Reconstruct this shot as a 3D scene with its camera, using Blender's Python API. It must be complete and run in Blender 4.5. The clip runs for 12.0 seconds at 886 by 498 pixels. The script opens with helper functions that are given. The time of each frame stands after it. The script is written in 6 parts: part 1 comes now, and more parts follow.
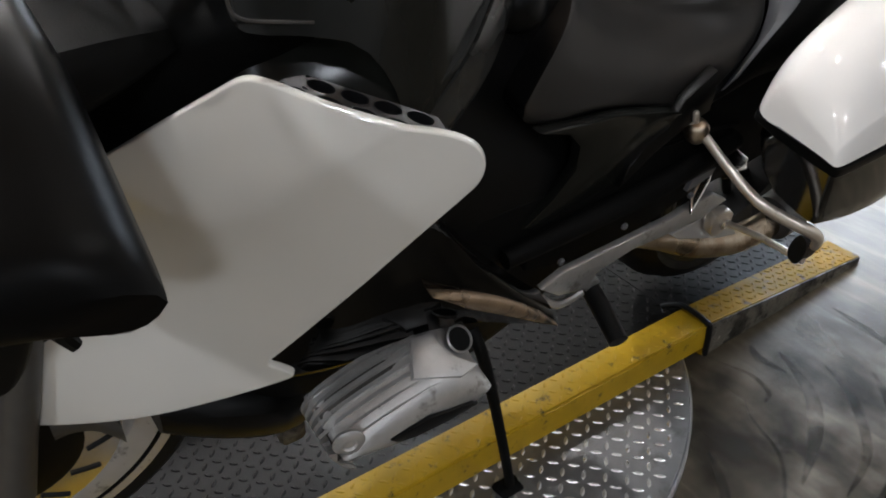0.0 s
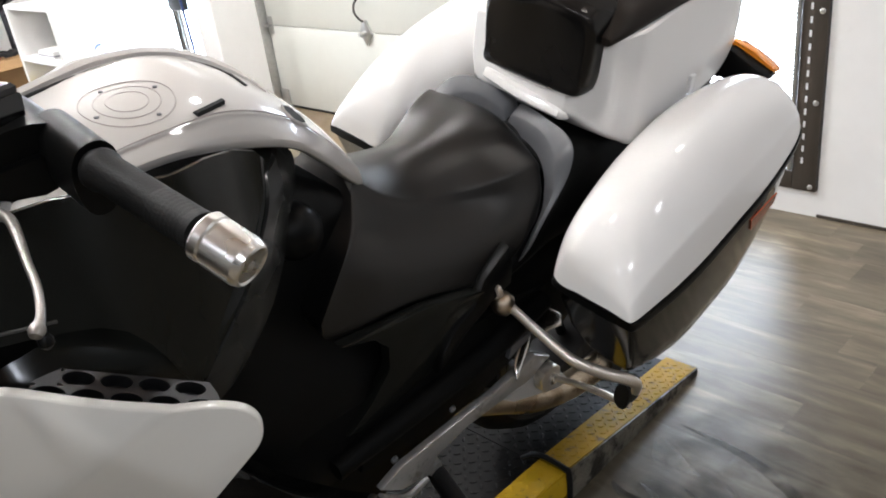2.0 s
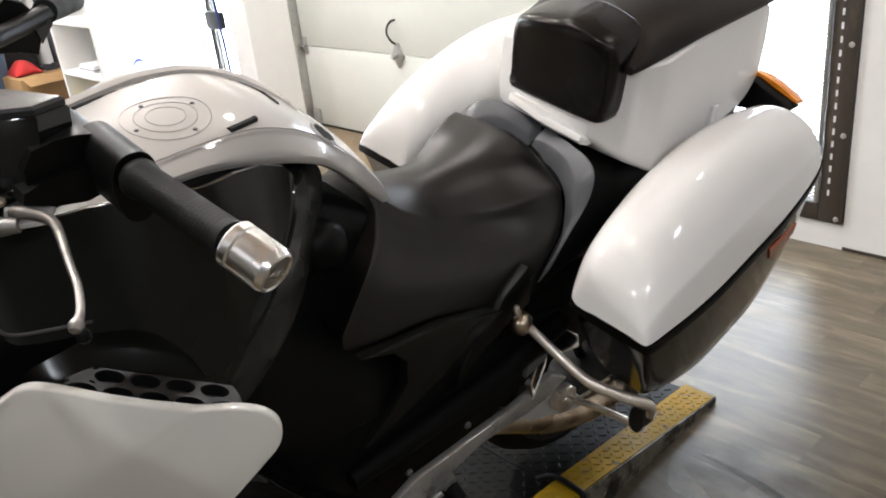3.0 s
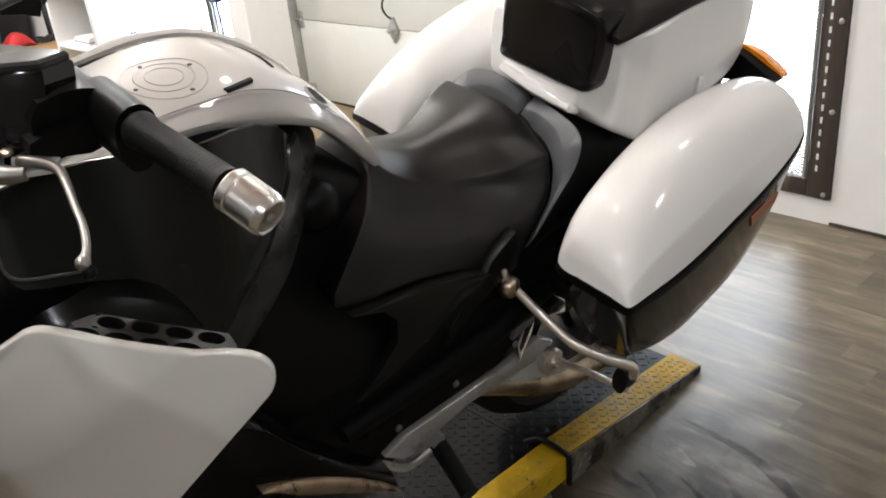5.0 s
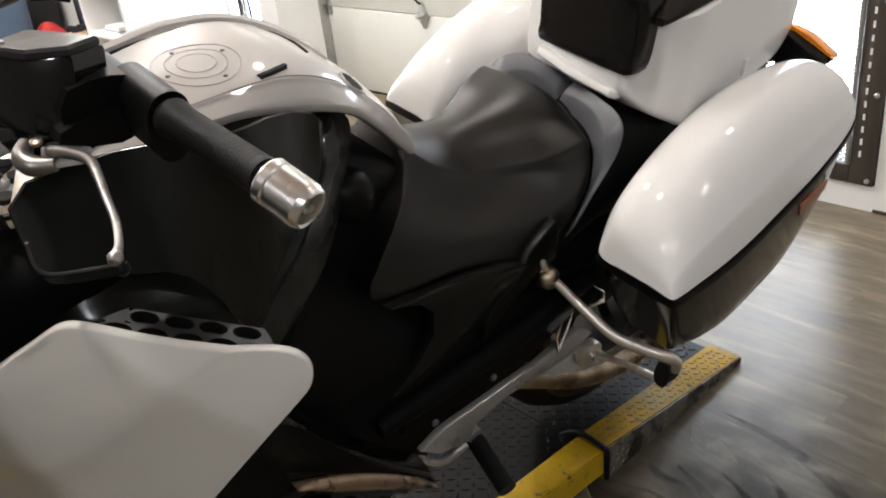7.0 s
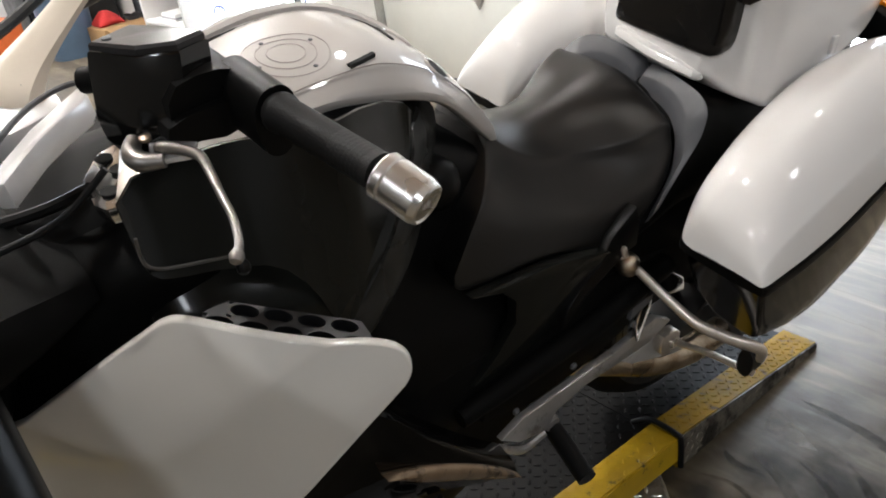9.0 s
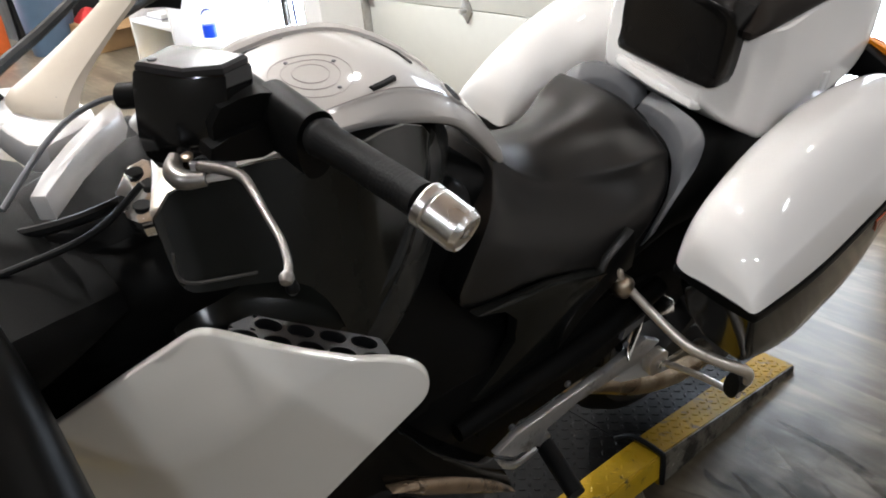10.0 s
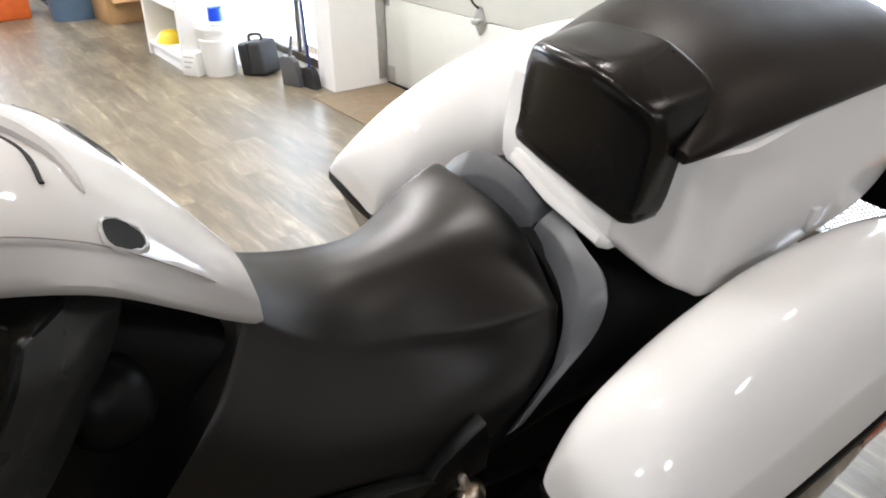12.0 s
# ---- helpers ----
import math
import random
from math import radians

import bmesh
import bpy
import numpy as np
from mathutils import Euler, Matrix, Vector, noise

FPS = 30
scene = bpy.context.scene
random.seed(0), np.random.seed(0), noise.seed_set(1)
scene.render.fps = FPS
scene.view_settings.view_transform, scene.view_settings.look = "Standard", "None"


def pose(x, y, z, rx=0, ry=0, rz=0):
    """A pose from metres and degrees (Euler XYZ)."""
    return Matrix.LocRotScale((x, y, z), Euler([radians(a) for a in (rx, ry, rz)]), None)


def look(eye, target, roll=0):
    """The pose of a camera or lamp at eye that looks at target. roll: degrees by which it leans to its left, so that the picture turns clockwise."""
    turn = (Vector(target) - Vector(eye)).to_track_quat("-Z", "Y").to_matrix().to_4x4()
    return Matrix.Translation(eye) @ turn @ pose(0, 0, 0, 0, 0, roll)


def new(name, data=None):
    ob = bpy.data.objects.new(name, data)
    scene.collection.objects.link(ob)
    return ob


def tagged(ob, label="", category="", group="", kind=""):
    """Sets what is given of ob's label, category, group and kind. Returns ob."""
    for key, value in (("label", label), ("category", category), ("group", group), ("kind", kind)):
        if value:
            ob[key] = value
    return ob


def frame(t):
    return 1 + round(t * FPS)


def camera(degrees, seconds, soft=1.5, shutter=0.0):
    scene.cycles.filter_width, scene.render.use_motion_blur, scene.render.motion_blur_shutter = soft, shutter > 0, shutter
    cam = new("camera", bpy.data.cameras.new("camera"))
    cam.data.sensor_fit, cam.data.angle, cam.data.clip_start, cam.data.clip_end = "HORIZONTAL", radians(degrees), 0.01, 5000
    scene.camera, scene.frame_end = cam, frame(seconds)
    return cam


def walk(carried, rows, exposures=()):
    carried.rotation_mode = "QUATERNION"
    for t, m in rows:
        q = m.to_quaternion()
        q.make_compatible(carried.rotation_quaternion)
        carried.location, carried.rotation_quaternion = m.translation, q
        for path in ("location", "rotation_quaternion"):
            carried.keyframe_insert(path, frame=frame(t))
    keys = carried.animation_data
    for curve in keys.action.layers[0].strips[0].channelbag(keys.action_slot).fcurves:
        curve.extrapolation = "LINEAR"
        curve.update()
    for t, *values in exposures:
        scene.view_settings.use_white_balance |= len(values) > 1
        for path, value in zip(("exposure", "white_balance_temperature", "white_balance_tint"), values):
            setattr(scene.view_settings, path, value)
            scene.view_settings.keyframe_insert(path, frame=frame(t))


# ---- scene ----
cam = camera(56.40, 12.0, soft=1.9)
PATH = [
    (0, (0.989, -1.711, 1.175), (-0.42, -0.824, 0.066), -2.6),
    (0.2, (1.022, -1.683, 1.196), (-0.37, -0.728, 0.123), -4.1),
    (0.5, (1.026, -1.666, 1.206), (-0.366, -0.643, 0.198), -6.2),
    (0.7, (1.033, -1.671, 1.226), (-0.357, -0.637, 0.227), -5.2),
    (1, (1.033, -1.662, 1.228), (-0.342, -0.591, 0.247), -7.6),
    (1.2, (1.033, -1.644, 1.252), (-0.296, -0.519, 0.268), -7.7),
    (1.5, (1.028, -1.622, 1.249), (-0.278, -0.419, 0.33), -7.7),
    (2, (1.02, -1.599, 1.26), (-0.315, -0.382, 0.401), -7.6),
    (2.5, (1.03, -1.597, 1.264), (-0.35, -0.396, 0.455), -6.7),
    (3, (1.047, -1.614, 1.267), (-0.344, -0.422, 0.463), -6.5),
    (5, (1.084, -1.638, 1.26), (-0.287, -0.456, 0.409), -6.0),
    (5.5, (1.092, -1.633, 1.273), (-0.315, -0.451, 0.485), -6.2),
    (6, (1.079, -1.615, 1.272), (-0.346, -0.453, 0.484), -6.7),
    (6.5, (1.057, -1.613, 1.255), (-0.359, -0.485, 0.406), -6.7),
    (7, (1.049, -1.627, 1.251), (-0.358, -0.505, 0.379), -7.0),
    (9, (1.005, -1.653, 1.26), (-0.462, -0.633, 0.361), -9.0),
    (9.5, (0.994, -1.652, 1.257), (-0.47, -0.675, 0.307), -9.3),
    (10, (0.992, -1.698, 1.289), (-0.438, -0.618, 0.4), -6.1),
    (10.2, (0.988, -1.743, 1.281), (-0.403, -0.614, 0.392), -4.6),
    (10.5, (1.004, -1.782, 1.249), (-0.21, -0.557, 0.237), -1.7),
    (10.8, (0.989, -1.709, 1.23), (-0.25, -0.506, 0.222), -3.4),
    (11, (0.988, -1.61, 1.257), (-0.39, -0.502, 0.324), -7.4),
    (11.2, (0.991, -1.493, 1.272), (-0.442, -0.413, 0.388), -4.9),
    (11.5, (0.979, -1.359, 1.293), (-0.471, -0.291, 0.423), -5.0),
    (11.8, (0.883, -1.265, 1.278), (-0.612, -0.244, 0.428), -4.9),
    (12, (0.804, -1.176, 1.266), (-0.687, -0.194, 0.364), -1.4),
]
walk(cam, [(t, look(eye, target, roll)) for t, eye, target, roll in PATH],
     exposures=[(0.0, 0.3, 5840, 9), (1.0, 0.3, 5890, 9.5), (1.5, 0.4, 5790, 9), (2.5, 0.3, 5940, 9.5), (5.0, 0.2, 6090, 9.5), (6.5, 0.15, 6140, 10), (7.2, 0.15, 6140, 10),
                (9.0, 0.1, 6040, 9.5), (10.0, 0.2, 5890, 9), (10.5, 0.35, 6240, 10), (11.0, 0.35, 5740, 9), (11.5, 0.4, 5790, 9), (12.0, 0.35, 5890, 9)])

# ---------- world, lamps, exposure ----------
world = bpy.data.worlds.new("sky")
scene.world = world
world.use_nodes = True
wn = world.node_tree.nodes
sky = wn.new("ShaderNodeTexSky")
sky.sky_type = "NISHITA"
sky.sun_disc = False
sky.sun_elevation = radians(38)
sky.sun_rotation = radians(20)
world.node_tree.links.new(sky.outputs[0], wn["Background"].inputs[0])
wn["Background"].inputs[1].default_value = 0.1


def lamp(name, m, sx, sy, watts, color, shape="RECTANGLE"):
    data = bpy.data.lights.new(name, "AREA")
    data.shape, data.size, data.energy, data.color = shape, sx, watts, color
    if shape == "RECTANGLE":
        data.size_y = sy
    ob = new(name, data)
    ob.matrix_world = m
    return ob


sun_data = bpy.data.lights.new("sun", "SUN")
sun_data.energy, sun_data.angle, sun_data.color = 2.5, radians(0.6), (1.0, 0.95, 0.88)
sun = new("sun", sun_data)
sun.matrix_world = pose(0, 8, 8, -52, 0, -20)

CEILING = 2.9
# round ceiling lamps: place and power
LAMPS = [(1.3, 0.2, 4), (-0.45, 0.1, 12), (0.0, -1.9, 22), (-1.3, -1.4, 22), (-2.4, -0.1, 62), (-2.8, -2.4, 42), (-4.6, -1.0, 60), (-6.6, -1.4, 70)]
# Unseen fill lights, added to brighten the bike's near side.
FILL_PANELS = [(3.4, -0.4, 17), (3.8, -3.0, 46), (1.7, -4.7, 40)]
for lx, ly, power in LAMPS:
    lamp("ceiling_lamp", pose(lx, ly, CEILING - 0.075), 0.17, 0.17, power, (1.0, 0.925, 0.83), "DISK")
# larger round fill lights, added out of view to soften the near side's light
for lx, ly, power in FILL_PANELS:
    lamp("fill_panel_lamp", pose(lx, ly, CEILING - 0.03), 0.36, 0.36, power, (0.98, 0.975, 0.97), "DISK")
# daylight in the openings
lamp("gate_daylight", look((-0.42, 1.22, 1.05), (-0.42, 0.0, 0.9)), 0.9, 1.9, 43.0, (0.86, 0.93, 1.0))
lamp("door_daylight", look((-3.9, 1.0, 1.0), (-3.9, 0.0, 0.9)), 0.8, 1.9, 45.0, (0.86, 0.93, 1.0))
lamp("far_window_daylight", look((-8.9, -1.6, 1.5), (-5.0, -0.9, 0.2)), 2.2, 1.4, 160.0, (0.88, 0.94, 1.0))

# ---------- materials ----------
def material(name, base, rough=0.5, metal=0.0, coat=0.0, scale=30.0, vary=0.08, bump=0.0, bump_scale=300.0,
             wear=None, wear_scale=6.0, wear_edge=0.62, wear_rough=None, random_vary=0.0, stretch=(1, 1, 1), spec=0.5, highlight_tint=None):
    """Principled surface with variation at two scales, fine relief and optional worn patches."""
    m = bpy.data.materials.new(name)
    m.use_nodes = True
    nt = m.node_tree
    n, link = nt.nodes, nt.links.new
    p = n["Principled BSDF"]
    p.inputs["Metallic"].default_value = metal
    p.inputs["Specular IOR Level"].default_value = spec
    p.inputs["Coat Weight"].default_value = coat
    p.inputs["Coat Roughness"].default_value = 0.02
    if highlight_tint:
        p.inputs["Specular Tint"].default_value = (*highlight_tint, 1)
    coords = n.new("ShaderNodeTexCoord")
    mapping = n.new("ShaderNodeMapping")
    mapping.inputs["Scale"].default_value = stretch
    link(coords.outputs["Object"], mapping.inputs[0])
    big = n.new("ShaderNodeTexNoise")
    big.inputs["Scale"].default_value = scale * 0.18
    big.inputs["Detail"].default_value = 4
    fine = n.new("ShaderNodeTexNoise")
    fine.inputs["Scale"].default_value = scale
    fine.inputs["Detail"].default_value = 6
    for t in (big, fine):
        link(mapping.outputs[0], t.inputs["Vector"])
    add = n.new("ShaderNodeMath")
    link(big.outputs[0], add.inputs[0])
    link(fine.outputs[0], add.inputs[1])
    value = n.new("ShaderNodeMapRange")
    value.inputs["From Min"].default_value, value.inputs["From Max"].default_value = 0.6, 1.4
    value.inputs["To Min"].default_value, value.inputs["To Max"].default_value = 1 - vary, 1 + vary
    link(add.outputs[0], value.inputs[0])
    hsv = n.new("ShaderNodeHueSaturation")
    hsv.inputs["Color"].default_value = (*base, 1)
    link(value.outputs[0], hsv.inputs["Value"])
    color = hsv.outputs[0]
    if random_vary:
        info = n.new("ShaderNodeObjectInfo")
        rr = n.new("ShaderNodeMapRange")
        rr.inputs["To Min"].default_value, rr.inputs["To Max"].default_value = 1 - random_vary, 1 + random_vary
        link(info.outputs["Random"], rr.inputs[0])
        hsv2 = n.new("ShaderNodeHueSaturation")
        link(color, hsv2.inputs["Color"])
        link(rr.outputs[0], hsv2.inputs["Value"])
        color = hsv2.outputs[0]
    rough_out = n.new("ShaderNodeMapRange")
    rough_out.inputs["From Min"].default_value, rough_out.inputs["From Max"].default_value = 0.3, 0.7
    rough_out.inputs["To Min"].default_value, rough_out.inputs["To Max"].default_value = max(rough * 0.8, 0.01), min(rough * 1.25, 1)
    link(big.outputs[0], rough_out.inputs[0])
    rough_socket = rough_out.outputs[0]
    if wear:
        wt = n.new("ShaderNodeTexNoise")
        wt.inputs["Scale"].default_value = wear_scale
        wt.inputs["Detail"].default_value = 9
        wt.inputs["Roughness"].default_value = 0.68
        link(mapping.outputs[0], wt.inputs["Vector"])
        ramp = n.new("ShaderNodeValToRGB")
        ramp.color_ramp.elements[0].position = wear_edge - 0.05
        ramp.color_ramp.elements[1].position = wear_edge + 0.06
        link(wt.outputs[0], ramp.inputs[0])
        mix = n.new("ShaderNodeMix")
        mix.data_type = "RGBA"
        link(ramp.outputs[0], mix.inputs[0])
        link(color, mix.inputs[6])
        mix.inputs[7].default_value = (*wear, 1)
        color = mix.outputs[2]
        if wear_rough is not None:
            mr = n.new("ShaderNodeMix")
            link(ramp.outputs[0], mr.inputs[0])
            link(rough_socket, mr.inputs[2])
            mr.inputs[3].default_value = wear_rough
            rough_socket = mr.outputs[0]
    link(color, p.inputs["Base Color"])
    link(rough_socket, p.inputs["Roughness"])
    if bump:
        bt = n.new("ShaderNodeTexNoise")
        bt.inputs["Scale"].default_value = bump_scale
        bt.inputs["Detail"].default_value = 3
        link(mapping.outputs[0], bt.inputs["Vector"])
        b = n.new("ShaderNodeBump")
        b.inputs["Strength"].default_value = bump
        b.inputs["Distance"].default_value = 0.002
        link(bt.outputs[0], b.inputs["Height"])
        link(b.outputs[0], p.inputs["Normal"])
    return m


def glow(name, color, strength):
    m = bpy.data.materials.new(name)
    m.use_nodes = True
    p = m.node_tree.nodes["Principled BSDF"]
    p.inputs["Base Color"].default_value = (0.8, 0.8, 0.8, 1)
    p.inputs["Emission Color"].default_value = (*color, 1)
    p.inputs["Emission Strength"].default_value = strength
    return m


def glass(name, tint, rough=0.02):
    m = bpy.data.materials.new(name)
    m.use_nodes = True
    p = m.node_tree.nodes["Principled BSDF"]
    p.inputs["Base Color"].default_value = (*tint, 1)
    p.inputs["Transmission Weight"].default_value = 1.0
    p.inputs["Roughness"].default_value = rough
    p.inputs["IOR"].default_value = 1.45
    return m


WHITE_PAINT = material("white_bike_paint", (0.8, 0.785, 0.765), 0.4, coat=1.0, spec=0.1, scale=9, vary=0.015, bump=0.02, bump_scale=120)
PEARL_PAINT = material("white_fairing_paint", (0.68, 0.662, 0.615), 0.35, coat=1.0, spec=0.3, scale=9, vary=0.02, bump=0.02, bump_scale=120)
GLOSS_BLACK = material("gloss_black_plastic", (0.0018, 0.0018, 0.0017), 0.06, spec=0.13, scale=14, vary=0.2, wear=(0.005, 0.0046, 0.0042), wear_scale=18, wear_edge=0.68, wear_rough=0.2)
SATIN_BLACK = material("satin_black_plastic", (0.0033, 0.0033, 0.0032), 0.38, spec=0.12, scale=40, vary=0.18, bump=0.04, bump_scale=500)
MATT_BLACK = material("matt_black_plastic", (0.003, 0.003, 0.0028), 0.6, spec=0.09, scale=40, vary=0.25, bump=0.2, bump_scale=700)
# Vinyl, lid and pad: warm highlight tint paints in the brown ceiling's reflection.
VINYL = material("black_seat_vinyl", (0.0032, 0.0031, 0.003), 0.4, spec=0.42, highlight_tint=(1.0, 0.95, 0.9), bump=0.03, bump_scale=600, scale=30, vary=0.08)
LID_BLACK = material("grained_brown_black_lid", (0.006, 0.0048, 0.0042), 0.42, spec=0.3, highlight_tint=(1.0, 0.88, 0.78), scale=60, vary=0.15, bump=0.08, bump_scale=500)
PAD_BLACK = material("smooth_black_pad", (0.0055, 0.0053, 0.0052), 0.25, spec=0.32, highlight_tint=(1.0, 0.92, 0.84), scale=40, vary=0.08)
GREY_PLASTIC = material("grey_plastic", (0.095, 0.097, 0.104), 0.42, scale=60, vary=0.1, bump=0.15, bump_scale=800)
DARK_GREY = material("dark_grey_plastic", (0.009, 0.009, 0.0095), 0.34, scale=40, vary=0.12, bump=0.06, bump_scale=700)
CHROME = material("chrome", (0.78, 0.76, 0.73), 0.16, metal=1.0, scale=30, vary=0.06, wear=(0.35, 0.31, 0.26), wear_scale=40, wear_edge=0.66)
BRUSHED = material("turned_aluminium", (0.72, 0.7, 0.67), 0.27, metal=1.0, scale=90, vary=0.12, stretch=(0.1, 1, 1))
ALUMINIUM = material("cast_aluminium", (0.62, 0.61, 0.6), 0.42, metal=0.9, scale=50, vary=0.1, bump=0.15, bump_scale=500, wear=(0.32, 0.3, 0.28), wear_scale=22, wear_edge=0.64)
LEVER_METAL = material("dark_worn_lever_metal", (0.3, 0.285, 0.27), 0.36, metal=0.9, scale=50, vary=0.12, wear=(0.14, 0.125, 0.11), wear_scale=22, wear_edge=0.6)
SILVER_PAINT = material("silver_painted_metal", (0.594, 0.585, 0.576), 0.34, metal=0.25, coat=0.2, scale=40, vary=0.06, wear=(0.3, 0.27, 0.24), wear_scale=26, wear_edge=0.68)
EXHAUST = material("heat_tinted_steel", (0.425, 0.357, 0.272), 0.3, metal=1.0, scale=30, vary=0.25, wear=(0.25, 0.19, 0.13), wear_scale=14, wear_edge=0.55)
RUBBER = material("black_rubber", (0.0035, 0.0035, 0.0035), 0.55, spec=0.22, scale=60, vary=0.2, bump=0.2, bump_scale=500)
RIM_GREY = material("dark_grey_satin_rim", (0.013, 0.0135, 0.013), 0.26, spec=0.4, scale=30, vary=0.12, bump=0.03, bump_scale=500)
VENT_GREY = material("dark_grey_vent", (0.006, 0.006, 0.0064), 0.45, scale=40, vary=0.12, bump=0.1, bump_scale=700)
# Near-black painting the shade of openings, slots, holes and the open seam.
HOLE = material("hollow_shade_black", (0.004, 0.004, 0.004), 0.8, scale=40, vary=0.3)
ORANGE = material("orange_lens", (0.95, 0.3, 0.01), 0.15, coat=0.8, scale=60, vary=0.05)
RED_LENS = material("red_orange_reflector", (0.42, 0.08, 0.03), 0.2, coat=0.6, scale=60, vary=0.08)
GREY_LINE = material("grey_outline", (0.33, 0.3, 0.28), 0.35, scale=60, vary=0.08)
TREAD = material("galvanised_tread_plate", (0.2448, 0.2448, 0.2484), 0.4, metal=0.8, scale=26, vary=0.2, bump=0.15, bump_scale=260, wear=(0.13, 0.125, 0.12), wear_scale=9, wear_edge=0.58, wear_rough=0.55)
# Dirty channel plate; the deep shade under the bike is put into its colour too.
DARK_TREAD = material("shaded_dirty_tread_plate", (0.007, 0.007, 0.0073), 0.38, metal=0.0, spec=0.09, scale=30, vary=0.3, bump=0.15, bump_scale=240, wear=(0.04, 0.04, 0.04), wear_scale=20, wear_edge=0.68)
YELLOW = material("worn_yellow_paint", (0.4, 0.25, 0.007), 0.45, spec=0.3, scale=30, vary=0.16, bump=0.12, bump_scale=260, wear=(0.07, 0.055, 0.03), wear_scale=38, wear_edge=0.63, wear_rough=0.5)
# Darker than the rail's yellow: grime, plus the bike's shade painted in.
RAMP_YELLOW = material("shaded_grimy_yellow_plate", (0.24, 0.145, 0.003), 0.5, spec=0.15, scale=30, vary=0.2, bump=0.15, bump_scale=260, wear=(0.1, 0.075, 0.03), wear_scale=40, wear_edge=0.6, wear_rough=0.5)
SIDE_TREAD = material("dirty_brown_tread_plate", (0.17, 0.155, 0.125), 0.36, metal=0.6, scale=26, vary=0.25, bump=0.15, bump_scale=260, wear=(0.03, 0.026, 0.02), wear_scale=14, wear_edge=0.52, wear_rough=0.55)
CEILING_DARK = material("brown_ceiling", (0.58, 0.42, 0.3), 0.8, scale=6, vary=0.2)
BACK_WALL = material("warm_brown_wall", (0.15, 0.14, 0.125), 0.8, scale=6, vary=0.06)
MIRROR_BLACK = material("black_mirror_plastic", (0.0018, 0.0017, 0.0016), 0.3, spec=0.08, scale=20, vary=0.2)
LUG = material("polished_tread_lugs", (0.6, 0.6, 0.59), 0.3, metal=0.85, scale=30, vary=0.15, wear=(0.2, 0.2, 0.2), wear_scale=12, wear_edge=0.6)
RIM_METAL = material("dull_silver_rim", (0.5, 0.495, 0.485), 0.34, metal=0.6, scale=40, vary=0.08, wear=(0.15, 0.14, 0.13), wear_scale=18, wear_edge=0.62)
DULL_METAL = material("dull_fork_metal", (0.0975, 0.095, 0.0926), 0.42, metal=0.6, scale=40, vary=0.12, wear=(0.1, 0.095, 0.09), wear_scale=18, wear_edge=0.6)
FIN_SHADE = material("painted_fin_shade", (0.05, 0.047, 0.043), 0.5, metal=0.5, scale=40, vary=0.2)
CAST_SILVER = material("dirty_cast_silver", (0.46, 0.455, 0.445), 0.36, metal=0.65, scale=50, vary=0.14, bump=0.18, bump_scale=420, wear=(0.2, 0.185, 0.165), wear_scale=26, wear_edge=0.62, wear_rough=0.55)
BRUSHED_BAR = material("worn_bare_steel_bar", (0.68, 0.62, 0.55), 0.33, metal=0.85, scale=50, vary=0.12, wear=(0.34, 0.28, 0.22), wear_scale=30, wear_edge=0.64)
# Darker copy of the bike's white: the tank's dimmer, warmer light painted in.
TANK_SHADED_WHITE = material("shaded_white_tank_paint", (0.44, 0.418, 0.394), 0.35, coat=1.0, spec=0.3, scale=9, vary=0.02, bump=0.02, bump_scale=120)
SHELL_BLACK = material("polished_black_case_plastic", (0.0022, 0.0021, 0.002), 0.1, spec=0.55, scale=20, vary=0.15)
COVER_BLACK = material("dark_side_cover_plastic", (0.0075, 0.0079, 0.0068), 0.16, spec=0.22, scale=20, vary=0.2)
RES_LID = material("dark_grey_lid_plastic", (0.018, 0.018, 0.019), 0.3, scale=40, vary=0.1, bump=0.1, bump_scale=500)
RISER = material("pale_coated_metal", (0.66, 0.58, 0.47), 0.4, scale=30, vary=0.05, bump=0.05)
WALL_PAINT = material("white_wall_paint", (0.79, 0.785, 0.775), 0.7, scale=20, vary=0.025, bump=0.12, bump_scale=130, wear=(0.7, 0.69, 0.67), wear_scale=2.5, wear_edge=0.66)
DOOR_PAINT = material("white_steel_door", (0.62, 0.635, 0.6), 0.45, scale=14, vary=0.03, bump=0.05, bump_scale=90)
TRIM_WOOD = material("dark_brown_frame", (0.055, 0.045, 0.036), 0.5, scale=40, vary=0.3, wear=(0.14, 0.115, 0.09), wear_scale=20, wear_edge=0.62, stretch=(1, 1, 0.15))
# Tan colour of the highlight painted on the glossy black skirt.
SKIRT_HIGHLIGHT = material("painted_skirt_highlight", (0.3, 0.22, 0.145), 0.28, metal=0.7, scale=30, vary=0.25, wear=(0.02, 0.016, 0.012), wear_scale=22, wear_edge=0.58)
GALV = material("galvanised_steel", (0.5, 0.5, 0.49), 0.4, metal=0.9, scale=40, vary=0.15)
WIRE = material("dark_wire", (0.05, 0.045, 0.042), 0.5, metal=0.4, scale=40, vary=0.2)
BLUE = material("blue_plastic", (0.01, 0.06, 0.62), 0.35, scale=30, vary=0.08)
STICK_BLUE = material("navy_plastic", (0.01, 0.025, 0.14), 0.4, scale=30, vary=0.08)
BIN_BLUE = material("grey_blue_plastic", (0.08, 0.13, 0.2), 0.45, scale=12, vary=0.12)
BUCKET = material("white_bucket_plastic", (0.74, 0.74, 0.73), 0.4, scale=14, vary=0.04)
CARD = material("cardboard", (0.36, 0.22, 0.1), 0.8, scale=18, vary=0.12)
RED = material("red_cloth", (0.5, 0.03, 0.03), 0.8, scale=20, vary=0.2)
